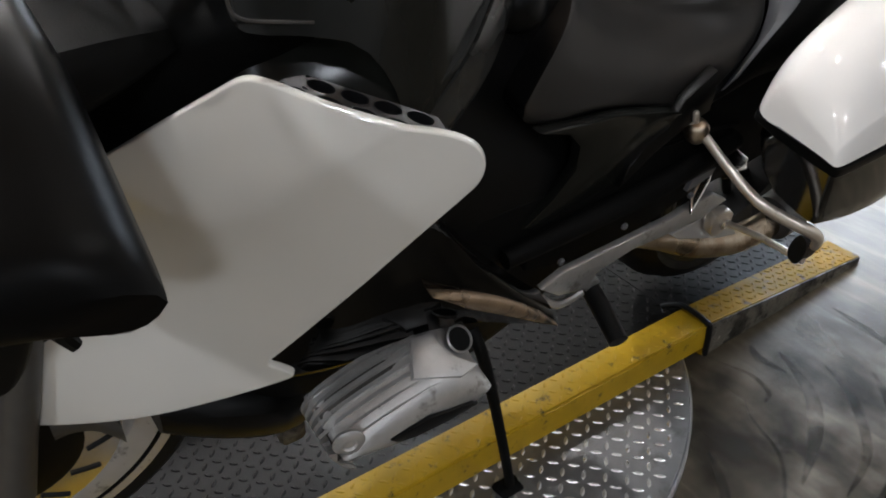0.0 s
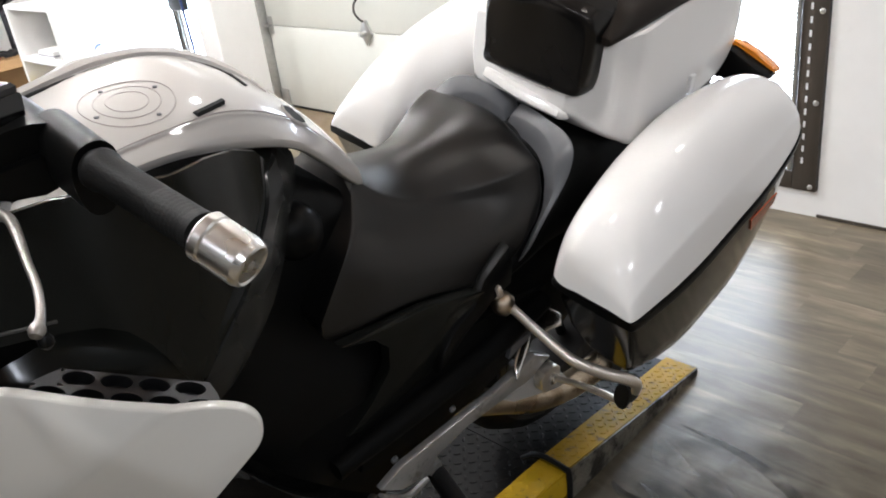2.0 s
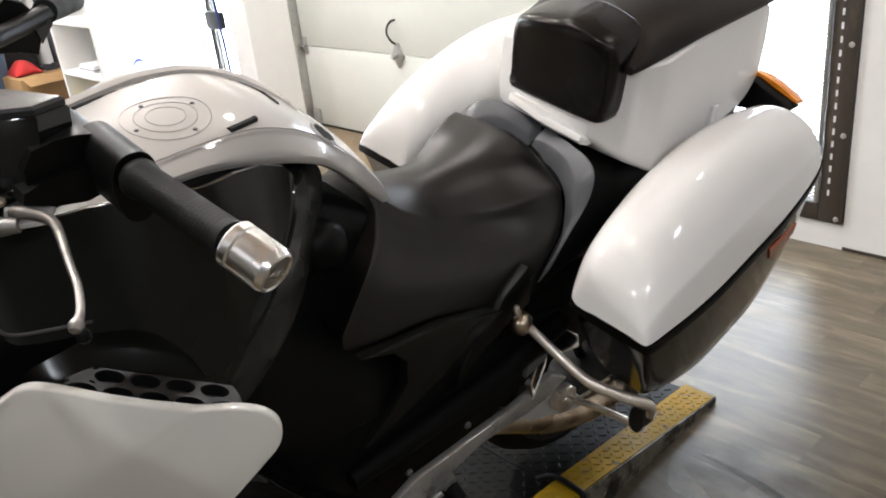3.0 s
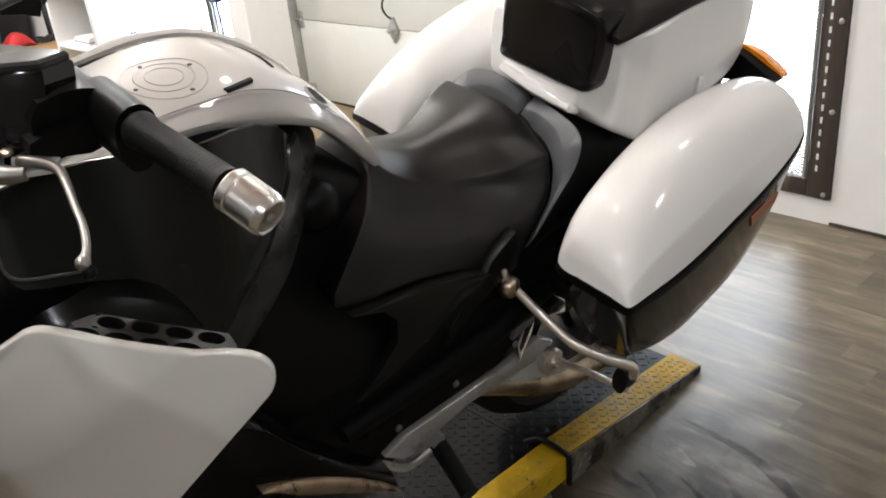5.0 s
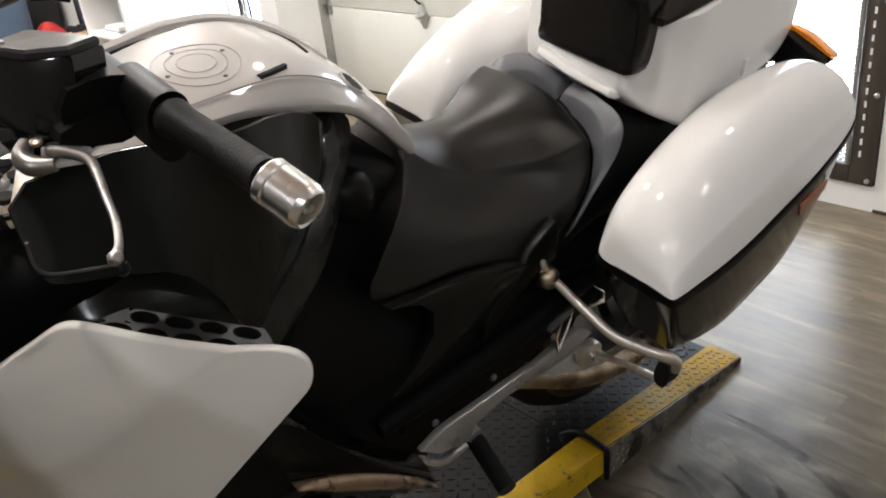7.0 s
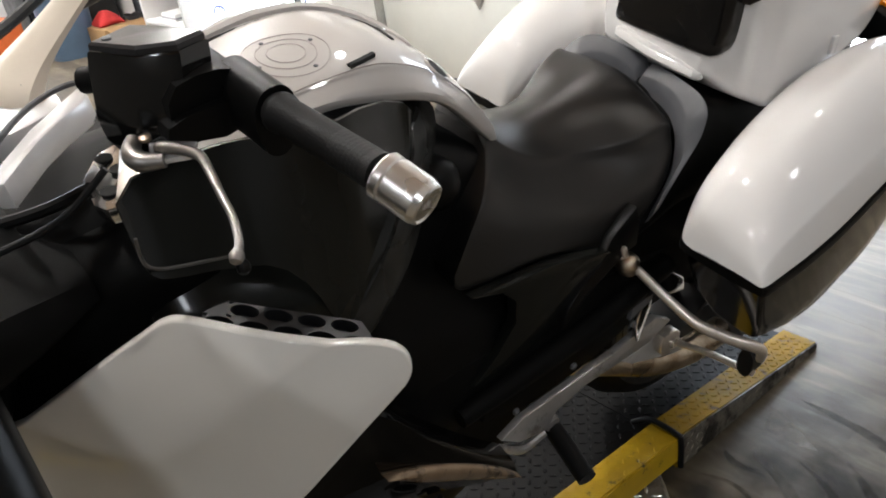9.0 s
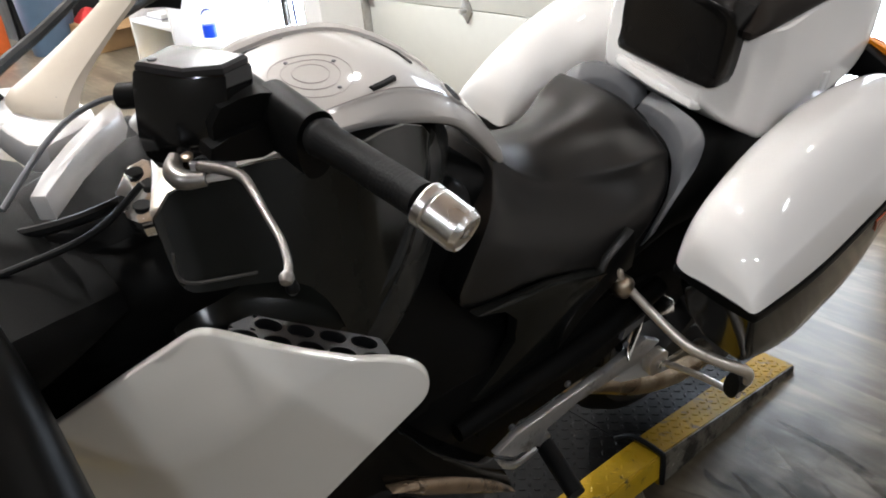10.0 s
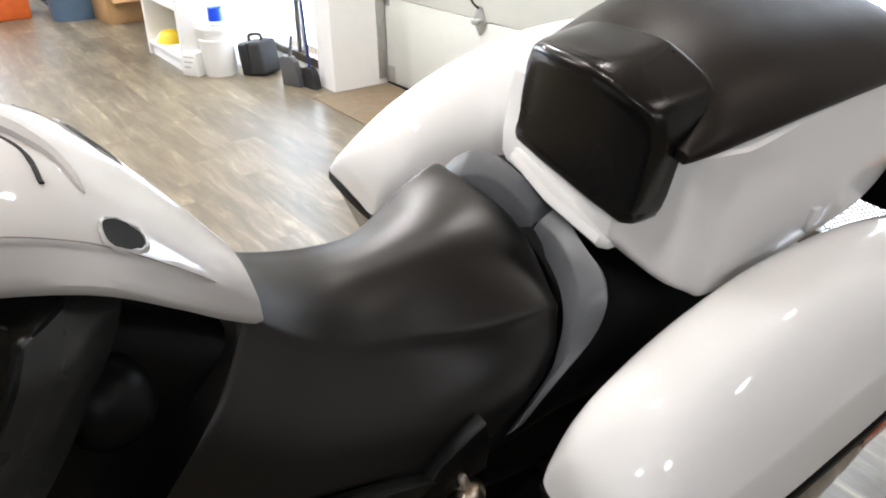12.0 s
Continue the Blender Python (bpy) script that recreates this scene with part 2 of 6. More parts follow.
SAFETY_YELLOW = material("yellow_plastic", (0.8, 0.58, 0.02), 0.45, scale=20, vary=0.08)
BLACK_BAG = material("black_cloth", (0.02, 0.02, 0.022), 0.8, scale=30, vary=0.3)
ORANGE_CLOTH = material("orange_red_plastic", (0.65, 0.13, 0.02), 0.5, scale=20, vary=0.15)
LABEL = material("printed_label", (0.3, 0.3, 0.32), 0.5, scale=20, vary=0.15)
CLEAR = glass("clear_bottle", (0.93, 0.96, 1.0), 0.05)
PANE = glass("window_glass", (0.96, 0.98, 0.98))
OUTSIDE = glow("bright_outside", (0.95, 0.98, 1.0), 4.5)
PANEL_GLOW = glow("panel_diffuser", (1.0, 0.98, 0.96), 4.0)
DIFFUSER = glow("lamp_diffuser", (1.0, 0.95, 0.88), 14.0)


def wood_floor():
    """Vinyl planks, grain along x, each plank its own tone, scuffed and slightly glossy."""
    m = bpy.data.materials.new("grey_brown_vinyl_plank")
    m.use_nodes = True
    nt = m.node_tree
    n, link = nt.nodes, nt.links.new
    p = n["Principled BSDF"]
    p.inputs["Specular IOR Level"].default_value = 0.4
    coords = n.new("ShaderNodeTexCoord")
    info = n.new("ShaderNodeObjectInfo")
    geo = n.new("ShaderNodeNewGeometry")
    shift = n.new("ShaderNodeMath")
    link(info.outputs["Random"], shift.inputs[0])
    link(geo.outputs["Random Per Island"], shift.inputs[1])
    comb = n.new("ShaderNodeCombineXYZ")
    mul = n.new("ShaderNodeMath")
    mul.operation = "MULTIPLY"
    mul.inputs[1].default_value = 37.0
    link(shift.outputs[0], mul.inputs[0])
    link(mul.outputs[0], comb.inputs[0])
    link(mul.outputs[0], comb.inputs[2])
    vec = n.new("ShaderNodeVectorMath")
    link(coords.outputs["Object"], vec.inputs[0])
    link(comb.outputs[0], vec.inputs[1])
    mp = n.new("ShaderNodeMapping")
    mp.inputs["Scale"].default_value = (1.0, 5.5, 1.0)
    link(vec.outputs[0], mp.inputs[0])
    grain = n.new("ShaderNodeTexNoise")
    grain.inputs["Scale"].default_value = 3.2
    grain.inputs["Detail"].default_value = 10
    grain.inputs["Roughness"].default_value = 0.62
    grain.inputs["Distortion"].default_value = 0.5
    link(mp.outputs[0], grain.inputs["Vector"])
    ramp = n.new("ShaderNodeValToRGB")
    r = ramp.color_ramp
    r.elements[0].position, r.elements[0].color = 0.3, (0.075, 0.059, 0.038, 1)
    r.elements[1].position, r.elements[1].color = 0.72, (0.25, 0.208, 0.138, 1)
    e = r.elements.new(0.47)
    e.color = (0.108, 0.087, 0.056, 1)
    e = r.elements.new(0.6)
    e.color = (0.152, 0.124, 0.081, 1)
    link(grain.outputs[0], ramp.inputs[0])
    tone = n.new("ShaderNodeMapRange")
    tone.inputs["To Min"].default_value, tone.inputs["To Max"].default_value = 0.95, 1.45
    frac = n.new("ShaderNodeMath")
    frac.operation = "FRACT"
    link(mul.outputs[0], frac.inputs[0])
    link(frac.outputs[0], tone.inputs[0])
    hsv = n.new("ShaderNodeHueSaturation")
    link(ramp.outputs[0], hsv.inputs["Color"])
    link(tone.outputs[0], hsv.inputs["Value"])
    hsv.inputs["Saturation"].default_value = 0.9
    # grey scuffs and dirt of their own shape, over all planks
    scuff = n.new("ShaderNodeTexNoise")
    scuff.inputs["Scale"].default_value = 1.6
    scuff.inputs["Detail"].default_value = 8
    scuff.inputs["Roughness"].default_value = 0.7
    scuff.inputs["Distortion"].default_value = 1.2
    link(geo.outputs["Position"], scuff.inputs["Vector"])
    sr = n.new("ShaderNodeValToRGB")
    sr.color_ramp.elements[0].position, sr.color_ramp.elements[1].position = 0.5, 0.75
    link(scuff.outputs[0], sr.inputs[0])
    mix = n.new("ShaderNodeMix")
    mix.data_type = "RGBA"
    half = n.new("ShaderNodeMath")
    half.operation = "MULTIPLY"
    half.inputs[1].default_value = 0.35
    link(sr.outputs[0], half.inputs[0])
    link(half.outputs[0], mix.inputs[0])
    link(hsv.outputs[0], mix.inputs[6])
    mix.inputs[7].default_value = (0.16, 0.13, 0.085, 1)
    link(mix.outputs[2], p.inputs["Base Color"])
    rr = n.new("ShaderNodeMapRange")
    rr.inputs["To Min"].default_value, rr.inputs["To Max"].default_value = 0.22, 0.44
    link(scuff.outputs[0], rr.inputs[0])
    link(rr.outputs[0], p.inputs["Roughness"])
    b = n.new("ShaderNodeBump")
    b.inputs["Strength"].default_value = 0.12
    b.inputs["Distance"].default_value = 0.002
    link(grain.outputs[0], b.inputs["Height"])
    link(b.outputs[0], p.inputs["Normal"])
    return m


FLOOR_WOOD = wood_floor()
PALE_GROUND = material("pale_concrete_yard", (0.62, 0.6, 0.57), 0.8, scale=8, vary=0.1, bump=0.1)
MAT_BROWN = material("brown_threshold", (0.17, 0.125, 0.075), 0.7, scale=30, vary=0.25, bump=0.1, bump_scale=200)


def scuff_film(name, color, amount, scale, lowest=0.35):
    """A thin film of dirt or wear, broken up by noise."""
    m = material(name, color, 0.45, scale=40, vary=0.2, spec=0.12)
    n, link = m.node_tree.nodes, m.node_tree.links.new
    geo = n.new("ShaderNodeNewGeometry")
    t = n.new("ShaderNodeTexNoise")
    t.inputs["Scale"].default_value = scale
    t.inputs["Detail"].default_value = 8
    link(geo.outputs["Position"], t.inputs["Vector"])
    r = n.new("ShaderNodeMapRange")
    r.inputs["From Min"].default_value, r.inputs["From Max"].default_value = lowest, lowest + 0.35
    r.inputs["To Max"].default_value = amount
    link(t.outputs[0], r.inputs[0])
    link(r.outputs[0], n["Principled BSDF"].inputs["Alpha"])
    return m


DARK_SCUFF = scuff_film("dark_rubber_scuff", (0.02, 0.018, 0.015), 0.5, 22)
PALE_SCUFF = scuff_film("pale_worn_patch", (0.42, 0.41, 0.38), 0.45, 30)


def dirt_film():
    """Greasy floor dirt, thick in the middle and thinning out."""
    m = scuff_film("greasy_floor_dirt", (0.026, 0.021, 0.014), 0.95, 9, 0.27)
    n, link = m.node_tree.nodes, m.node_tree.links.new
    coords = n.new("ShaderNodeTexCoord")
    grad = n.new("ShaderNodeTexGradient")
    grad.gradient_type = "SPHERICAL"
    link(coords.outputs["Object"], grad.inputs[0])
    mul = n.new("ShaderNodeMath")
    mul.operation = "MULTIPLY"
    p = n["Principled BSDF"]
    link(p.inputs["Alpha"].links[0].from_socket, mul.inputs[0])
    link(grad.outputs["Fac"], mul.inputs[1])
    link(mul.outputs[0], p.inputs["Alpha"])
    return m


FLOOR_DIRT = dirt_film()

# ---------- mesh tools ----------
def part(name, bm, mat, parent=None, label="", angle=38, kind=""):
    """Links a bmesh as one mesh object."""
    bmesh.ops.recalc_face_normals(bm, faces=bm.faces[:])
    me = bpy.data.meshes.new(name)
    bm.to_mesh(me)
    bm.free()
    me.materials.append(mat)
    for poly in me.polygons:
        poly.use_smooth = True
    me.set_sharp_from_angle(angle=radians(angle))
    ob = new(name, me)
    if parent:
        ob.parent = parent
    if label or kind:
        tagged(ob, label=label, kind=kind)
    return ob


def thing(name, m, label, category, group="", kind=""):
    ob = new(name)
    ob.empty_display_size = 0.1
    ob.matrix_world = m
    return tagged(ob, label, category, group, kind)


def box(x0, x1, y0, y1, z0, z1, bevel=0.0, segments=2, bm=None):
    own = bm is None
    bm = bm or bmesh.new()
    made = bmesh.ops.create_cube(bm, size=1.0, matrix=Matrix.LocRotScale(((x0 + x1) / 2, (y0 + y1) / 2, (z0 + z1) / 2), None, (x1 - x0, y1 - y0, z1 - z0)))
    if bevel:
        edges = list({e for v in made["verts"] for e in v.link_edges})
        bmesh.ops.bevel(bm, geom=edges, offset=bevel, segments=segments, profile=0.5, affect="EDGES")
    return bm


def chaikin(pts, times, closed=True):
    pts = [Vector(p) for p in pts]
    for _ in range(times):
        out = []
        count = len(pts)
        for i in range(count if closed else count - 1):
            a, b = pts[i], pts[(i + 1) % count]
            out += [a.lerp(b, 0.25), a.lerp(b, 0.75)]
        if not closed:
            out = [pts[0]] + out + [pts[-1]]
        pts = out
    return pts


def catmull(keys, count):
    """Points at even steps along a smooth curve through the keys (vectors of any kind)."""
    keys = [np.array(k, float) for k in keys]
    out = []
    last = len(keys) - 1
    for i in range(count):
        s = i / (count - 1) * last
        k = min(int(s), last - 1)
        f = s - k
        p0, p1, p2, p3 = keys[max(k - 1, 0)], keys[k], keys[k + 1], keys[min(k + 2, last)]
        out.append(0.5 * (2 * p1 + (p2 - p0) * f + (2 * p0 - 5 * p1 + 4 * p2 - p3) * f * f + (3 * p1 - p0 - 3 * p2 + p3) * f ** 3))
    return out


def loft(rings, cap=True, closed=True, bm=None):
    bm = bm or bmesh.new()
    rows = [[bm.verts.new(p) for p in ring] for ring in rings]
    count = len(rows[0])
    for a, b in zip(rows, rows[1:]):
        for i in range(count if closed else count - 1):
            j = (i + 1) % count
            bm.faces.new((a[i], a[j], b[j], b[i]))
    if cap and closed:
        bm.faces.new(rows[0][::-1])
        bm.faces.new(rows[-1])
    return bm


def body(stations, count=20, times=2, cap=True):
    """A smooth form: control rings (same number of points each) joined by a curve, each ring rounded off."""
    size = len(stations[0])
    flat = catmull([np.array(s, float).reshape(-1) for s in stations], count)
    rings = [chaikin([Vector(p) for p in f.reshape(size, 3)], times) for f in flat]
    return loft(rings, cap)


def mirror_ring(y, half, cx=0.0):
    """Closed ring at y from (u, w) pairs of one side, listed from the top middle down to the bottom middle."""
    left = [(cx + u, y, w) for u, w in half]
    right = [(cx - u, y, w) for u, w in half[::-1] if u > 1e-6]
    return left + right


def tube(path, radius, sides=12, smooth=0, cap=True, bm=None):
    """A round tube along a path; radius may be one number or one for each point."""
    pts = [Vector(p) for p in path]
    radii = list(radius) if hasattr(radius, "__len__") else [radius] * len(pts)
    if smooth:
        both = catmull([(*p, r) for p, r in zip(pts, radii)], smooth)
        pts, radii = [Vector(b[:3]) for b in both], [b[3] for b in both]
    rings = []
    normal = None
    for i, p in enumerate(pts):
        way = (pts[min(i + 1, len(pts) - 1)] - pts[max(i - 1, 0)]).normalized()
        if normal is None:
            normal = way.orthogonal().normalized()
        normal = (normal - way * normal.dot(way)).normalized()
        side = way.cross(normal)
        rings.append([p + (normal * math.cos(a) + side * math.sin(a)) * radii[i] for a in (2 * math.pi * k / sides for k in range(sides))])
    return loft(rings, cap, bm=bm)


def lathe(profile, axis_a, axis_b, sides=32, bm=None):
    """Turns (distance along, radius) pairs round the axis from a to b."""
    a, b = Vector(axis_a), Vector(axis_b)
    way = (b - a).normalized()
    n1 = way.orthogonal().normalized()
    n2 = way.cross(n1)
    rings = [[a + way * s + (n1 * math.cos(t) + n2 * math.sin(t)) * max(r, 0.0004) for t in (2 * math.pi * k / sides for k in range(sides))] for s, r in profile]
    return loft(rings, True, bm=bm)


def plate(outline, depth, bevel=0.002, times=0):
    """A flat piece with an outline of points and a depth vector behind it, its rim eased."""
    bm = bmesh.new()
    pts = chaikin(outline, times) if times else [Vector(p) for p in outline]
    face = bm.faces.new([bm.verts.new(p) for p in pts])
    made = bmesh.ops.extrude_face_region(bm, geom=[face])
    verts = [g for g in made["geom"] if isinstance(g, bmesh.types.BMVert)]
    bmesh.ops.translate(bm, verts=verts, vec=depth)
    if bevel:
        flat = [e for e in bm.edges if e.calc_face_angle(0) > 0.5 and e.calc_length() > 1e-5 and any(len(f.verts) > 4 for f in e.link_faces)]
        bmesh.ops.bevel(bm, geom=flat, offset=bevel, segments=2, profile=0.5, affect="EDGES")
    return bm


def lozenges(bm, origin, along, across, normal, inside, nu, nv, pitch=0.023, length=0.0205, width=0.0068, height=0.0015):
    """Raised tread lugs in the usual crosswise pattern on a flat plate."""
    origin, along, across, normal = Vector(origin), Vector(along).normalized(), Vector(across).normalized(), Vector(normal).normalized()
    for i in range(nu):
        for j in range(nv):
            c = origin + along * (i * pitch) + across * (j * pitch)
            if not inside(c):
                continue
            d = (along + across).normalized() if (i + j) % 2 else (along - across).normalized()
            e = normal.cross(d)
            base = [c + d * length / 2, c + e * width / 2 + d * length * 0.2, c + e * width / 2 - d * length * 0.2, c - d * length / 2, c - e * width / 2 - d * length * 0.2, c - e * width / 2 + d * length * 0.2]
            top = [c + normal * height + (p - c) * 0.55 for p in base]
            b = [bm.verts.new(p - normal * 0.0004) for p in base]
            t = [bm.verts.new(p) for p in top]
            bm.faces.new(t)
            for k in range(6):
                bm.faces.new((b[k], b[(k + 1) % 6], t[(k + 1) % 6], t[k]))
    return bm

# ---------- room ----------
def slab(name, x0, x1, y0, y1, z0, z1, mat, label, category, bevel=0.0):
    return tagged(part(name, box(x0, x1, y0, y1, z0, z1, bevel), mat), label, category, kind="structure")


GATE_X0, GATE_X1, WALL_Y = -0.84, 0.02, 1.03
slab("ground", -40, 40, -40, 60, -0.35, -0.06, PALE_GROUND, "pale ground outside the workshop", "ground")
slab("wall_back_right", GATE_X1, 4.6, WALL_Y, WALL_Y + 0.16, 0, CEILING, WALL_PAINT, "plain white painted workshop wall", "wall")
slab("wall_gate_sill", GATE_X0, GATE_X1, WALL_Y, WALL_Y + 0.16, 0, 0.09, WALL_PAINT, "white wall below the mesh gate", "wall")
slab("wall_gate_head", GATE_X0, GATE_X1, WALL_Y, WALL_Y + 0.16, 2.12, CEILING, WALL_PAINT, "white wall above the mesh gate", "wall")
slab("wall_between", -0.98, GATE_X0, 0.8, WALL_Y + 0.32, 0, CEILING, WALL_PAINT, "white wall pier beside the garage door", "wall")
slab("wall_garage_head", -3.215, -0.98, 0.8, 1.1, 2.3, CEILING, WALL_PAINT, "white wall above the garage door", "wall")
slab("wall_pier", -3.4, -3.215, 0.79, 1.35, 0, CEILING, WALL_PAINT, "white wall pier beside the glass door", "wall")
slab("wall_glass_head", -4.36, -3.4, 0.86, 1.06, 2.1, CEILING, WALL_PAINT, "white wall above the glass door", "wall")
slab("wall_back_left", -9.2, -4.36, 0.86, 1.06, 0, CEILING, WALL_PAINT, "white wall behind the shelf", "wall")
slab("wall_left_low", -9.4, -9.2, -5.4, 1.06, 0, 0.8, WALL_PAINT, "white far wall of the workshop", "wall")
slab("wall_left_high", -9.4, -9.2, -5.4, 1.06, 2.2, CEILING, WALL_PAINT, "white far wall above the window", "wall")
slab("wall_left_near", -9.4, -9.2, -5.4, -2.7, 0.8, 2.2, WALL_PAINT, "white far wall beside the window", "wall")
slab("wall_left_far", -9.4, -9.2, -0.5, 1.06, 0.8, 2.2, WALL_PAINT, "white far wall beside the window", "wall")
slab("wall_right", 4.6, 4.8, -5.4, 1.2, 0, CEILING, BACK_WALL, "dark brown side wall of the workshop", "wall")
slab("wall_front", -9.4, 4.8, -5.6, -5.4, 0, CEILING, BACK_WALL, "dark brown wall of the workshop", "wall")
slab("ceiling", -9.4, 4.8, -5.6, 1.4, CEILING, CEILING + 0.15, CEILING_DARK, "plain brown ceiling", "ceiling")
slab("baseboard", GATE_X1 + 0.004, 4.6, WALL_Y - 0.006, WALL_Y - 0.0005, 0.003, 0.012, TRIM_WOOD, "thin dark joint at the foot of the wall", "trim")

for lx, ly, power in LAMPS:
    light = thing("ceiling_light", pose(lx, ly, CEILING), "round white ceiling light with a glowing diffuser", "ceiling light", "ceiling lights")
    part("housing", lathe([(0, 0.115), (0.05, 0.115), (0.06, 0.11)], (0, 0, 0), (0, 0, -1), 28), WALL_PAINT, light)
    part("diffuser", lathe([(0, 0.1), (0.008, 0.1), (0.011, 0.085)], (0, 0, -0.06), (0, 0, -1), 28), DIFFUSER, light, "glowing diffuser")

for lx, ly, power in FILL_PANELS:
    light = thing("fill_drum_light", pose(lx, ly, CEILING), "unseen round white fill light added on the ceiling", "ceiling light", "ceiling drum lights")
    part("drum", lathe([(0, 0.21), (0.014, 0.21), (0.018, 0.2)], (0, 0, 0), (0, 0, -1), 32), WALL_PAINT, light)
    part("drum_diffuser", lathe([(0, 0.19), (0.003, 0.19), (0.004, 0.17)], (0, 0, -0.018), (0, 0, -1), 32), PANEL_GLOW, light, "glowing diffuser")

# bright yard outside
slab("backdrop", -5.5, 0.9, 1.9, 1.95, -0.3, 3.6, OUTSIDE, "overexposed bright daylight outside", "backdrop")


# mesh gate
def mesh_gate():
    g = thing("mesh_gate", pose(0, WALL_Y, 0), "dark brown framed security gate with expanded metal mesh", "gate")
    x0, x1, z0, z1 = GATE_X0, GATE_X1, 0.09, 2.12
    bar = 0.085
    part("frame_post", box(x1 - bar, x1 - 0.004, -0.012, 0.05, z0 + 0.002, z1, 0.004), TRIM_WOOD, g)
    part("frame_post", box(x0 + 0.004, x0 + bar, -0.012, 0.05, z0 + 0.002, z1, 0.004), TRIM_WOOD, g)
    part("bottom_rail", box(x0 + bar + 0.001, x1 - bar - 0.001, -0.01, 0.045, z0 + 0.002, z0 + 0.065, 0.004), TRIM_WOOD, g)
    part("top_rail", box(x0 + bar + 0.001, x1 - bar - 0.001, -0.01, 0.045, z1 - 0.07, z1, 0.004), TRIM_WOOD, g)
    part("edge_strip", box(x1 - bar - 0.014, x1 - bar - 0.002, -0.02, 0.0, z0 + 0.07, z1 - 0.08, 0.002), GALV, g, "perforated steel edge strip")
    for k in range(46):
        z = z0 + 0.1 + k * 0.042
        part("slot", box(x1 - 0.058, x1 - 0.051, -0.0145, -0.0125, z, z + 0.02), OUTSIDE_GAP, g)
    for k in range(5):
        z = 0.11 + k * 0.29
        part("bolt_head", lathe([(0, 0.009), (0.004, 0.009), (0.007, 0.005)], (x1 - 0.022, -0.0125, z), (x1 - 0.022, -1, z), 10), GALV, g)
    wx0, wx1, wz0, wz1 = x0 + bar, x1 - bar - 0.002, z0 + 0.066, z1 - 0.07
    bm = bmesh.new()
    step, slope = 0.021, 0.62
    span = (wz1 - wz0) / slope
    for way in (1, -1):
        s = wx0 - span
        while s < wx1 + span:
            a, b = (s, s + span) if way == 1 else (s + span, s)
            za, zb = wz0, wz1
            pts = []
            for f in (0.0, 1.0):
                pts.append((a + (b - a) * f, za + (zb - za) * f))
            lo, hi = 0.0, 1.0
            dx = b - a
            t0, t1 = sorted(((wx0 - a) / dx, (wx1 - a) / dx))
            lo, hi = max(lo, t0), min(hi, t1)
            if hi > lo:
                p = Vector((a + dx * lo, 0.02, za + (zb - za) * lo))
                q = Vector((a + dx * hi, 0.02, za + (zb - za) * hi))
                tube([p, q], 0.0017, 4, bm=bm)
            s += step
    part("wire_mesh", bm, WIRE, g, "expanded metal mesh")


# Pale colour that paints daylight showing through the gate post's slots.
OUTSIDE_GAP = material("painted_daylight_gap", (0.75, 0.76, 0.78), 0.4, scale=30, vary=0.05)
mesh_gate()


# garage door
def garage_door():
    d = thing("garage_door", pose(0, 1.12, 0), "closed white sectional garage door with steel tracks", "garage door")
    x0, x1 = -3.2, -0.99
    for k in range(5):
        z = 0.015 + k * 0.47
        p = part("door_panel", box(x0, x1, 0.0, 0.045, z, z + 0.467, 0.004), DOOR_PAINT, d)
    part("bottom_seal", box(x0, x1, -0.006, 0.03, 0.001, 0.014, 0.002), RUBBER, d, "black rubber bottom seal")
    part("track", box(x0 - 0.034, x0 - 0.004, -0.05, 0.02, 0.03, 2.3, 0.004), GALV, d, "galvanised vertical track")
    for k in range(4):
        z = 0.485 + k * 0.47
        h = part("hinge", box(x0 + 0.004, x0 + 0.05, -0.007, -0.0005, z - 0.05, z + 0.05, 0.003), GALV, d)
        part("hinge_pin", tube([(x0 - 0.03, -0.02, z), (x0 + 0.05, -0.02, z)], 0.008, 8), GALV, h)
    r = part("bottom_bracket", box(x0 + 0.002, x0 + 0.08, -0.012, -0.0005, 0.02, 0.11, 0.004), GALV, d)
    part("roller", lathe([(0, 0.022), (0.02, 0.022)], (x0 - 0.03, -0.025, 0.06), (x0, -0.025, 0.06), 14), GALV, r)
    # lift handle on the lowest panel
    hx, hz = -2.316, 0.048
    h = part("lift_handle", tube([(hx - 0.004, -0.004, 0.49 + hz), (hx - 0.012, -0.03, 0.51 + hz), (hx - 0.024, -0.045, 0.55 + hz), (hx - 0.018, -0.04, 0.59 + hz), (hx - 0.004, -0.025, 0.612 + hz), (hx + 0.002, -0.004, 0.615 + hz)], 0.006, 8, 18), WIRE, d, "bent steel lift handle")
    part("latch_plate", plate([(hx - 0.045, -0.0005, 0.43 + hz), (hx, -0.0005, 0.37 + hz), (hx + 0.045, -0.0005, 0.43 + hz), (hx + 0.012, -0.0005, 0.5 + hz), (hx - 0.012, -0.0005, 0.5 + hz)], (0, -0.012, 0), 0.002), GALV, d)
    part("knob", lathe([(0, 0.012), (0.03, 0.014), (0.04, 0.01)], (hx, -0.0125, 0.435 + hz), (hx, -1, 0.435 + hz), 12), GALV, d)


garage_door()
slab("threshold", -3.2, -1.0, 0.645, 1.115, 0.0005, 0.006, MAT_BROWN, "brown worn threshold strip before the garage door", "trim", 0.002)


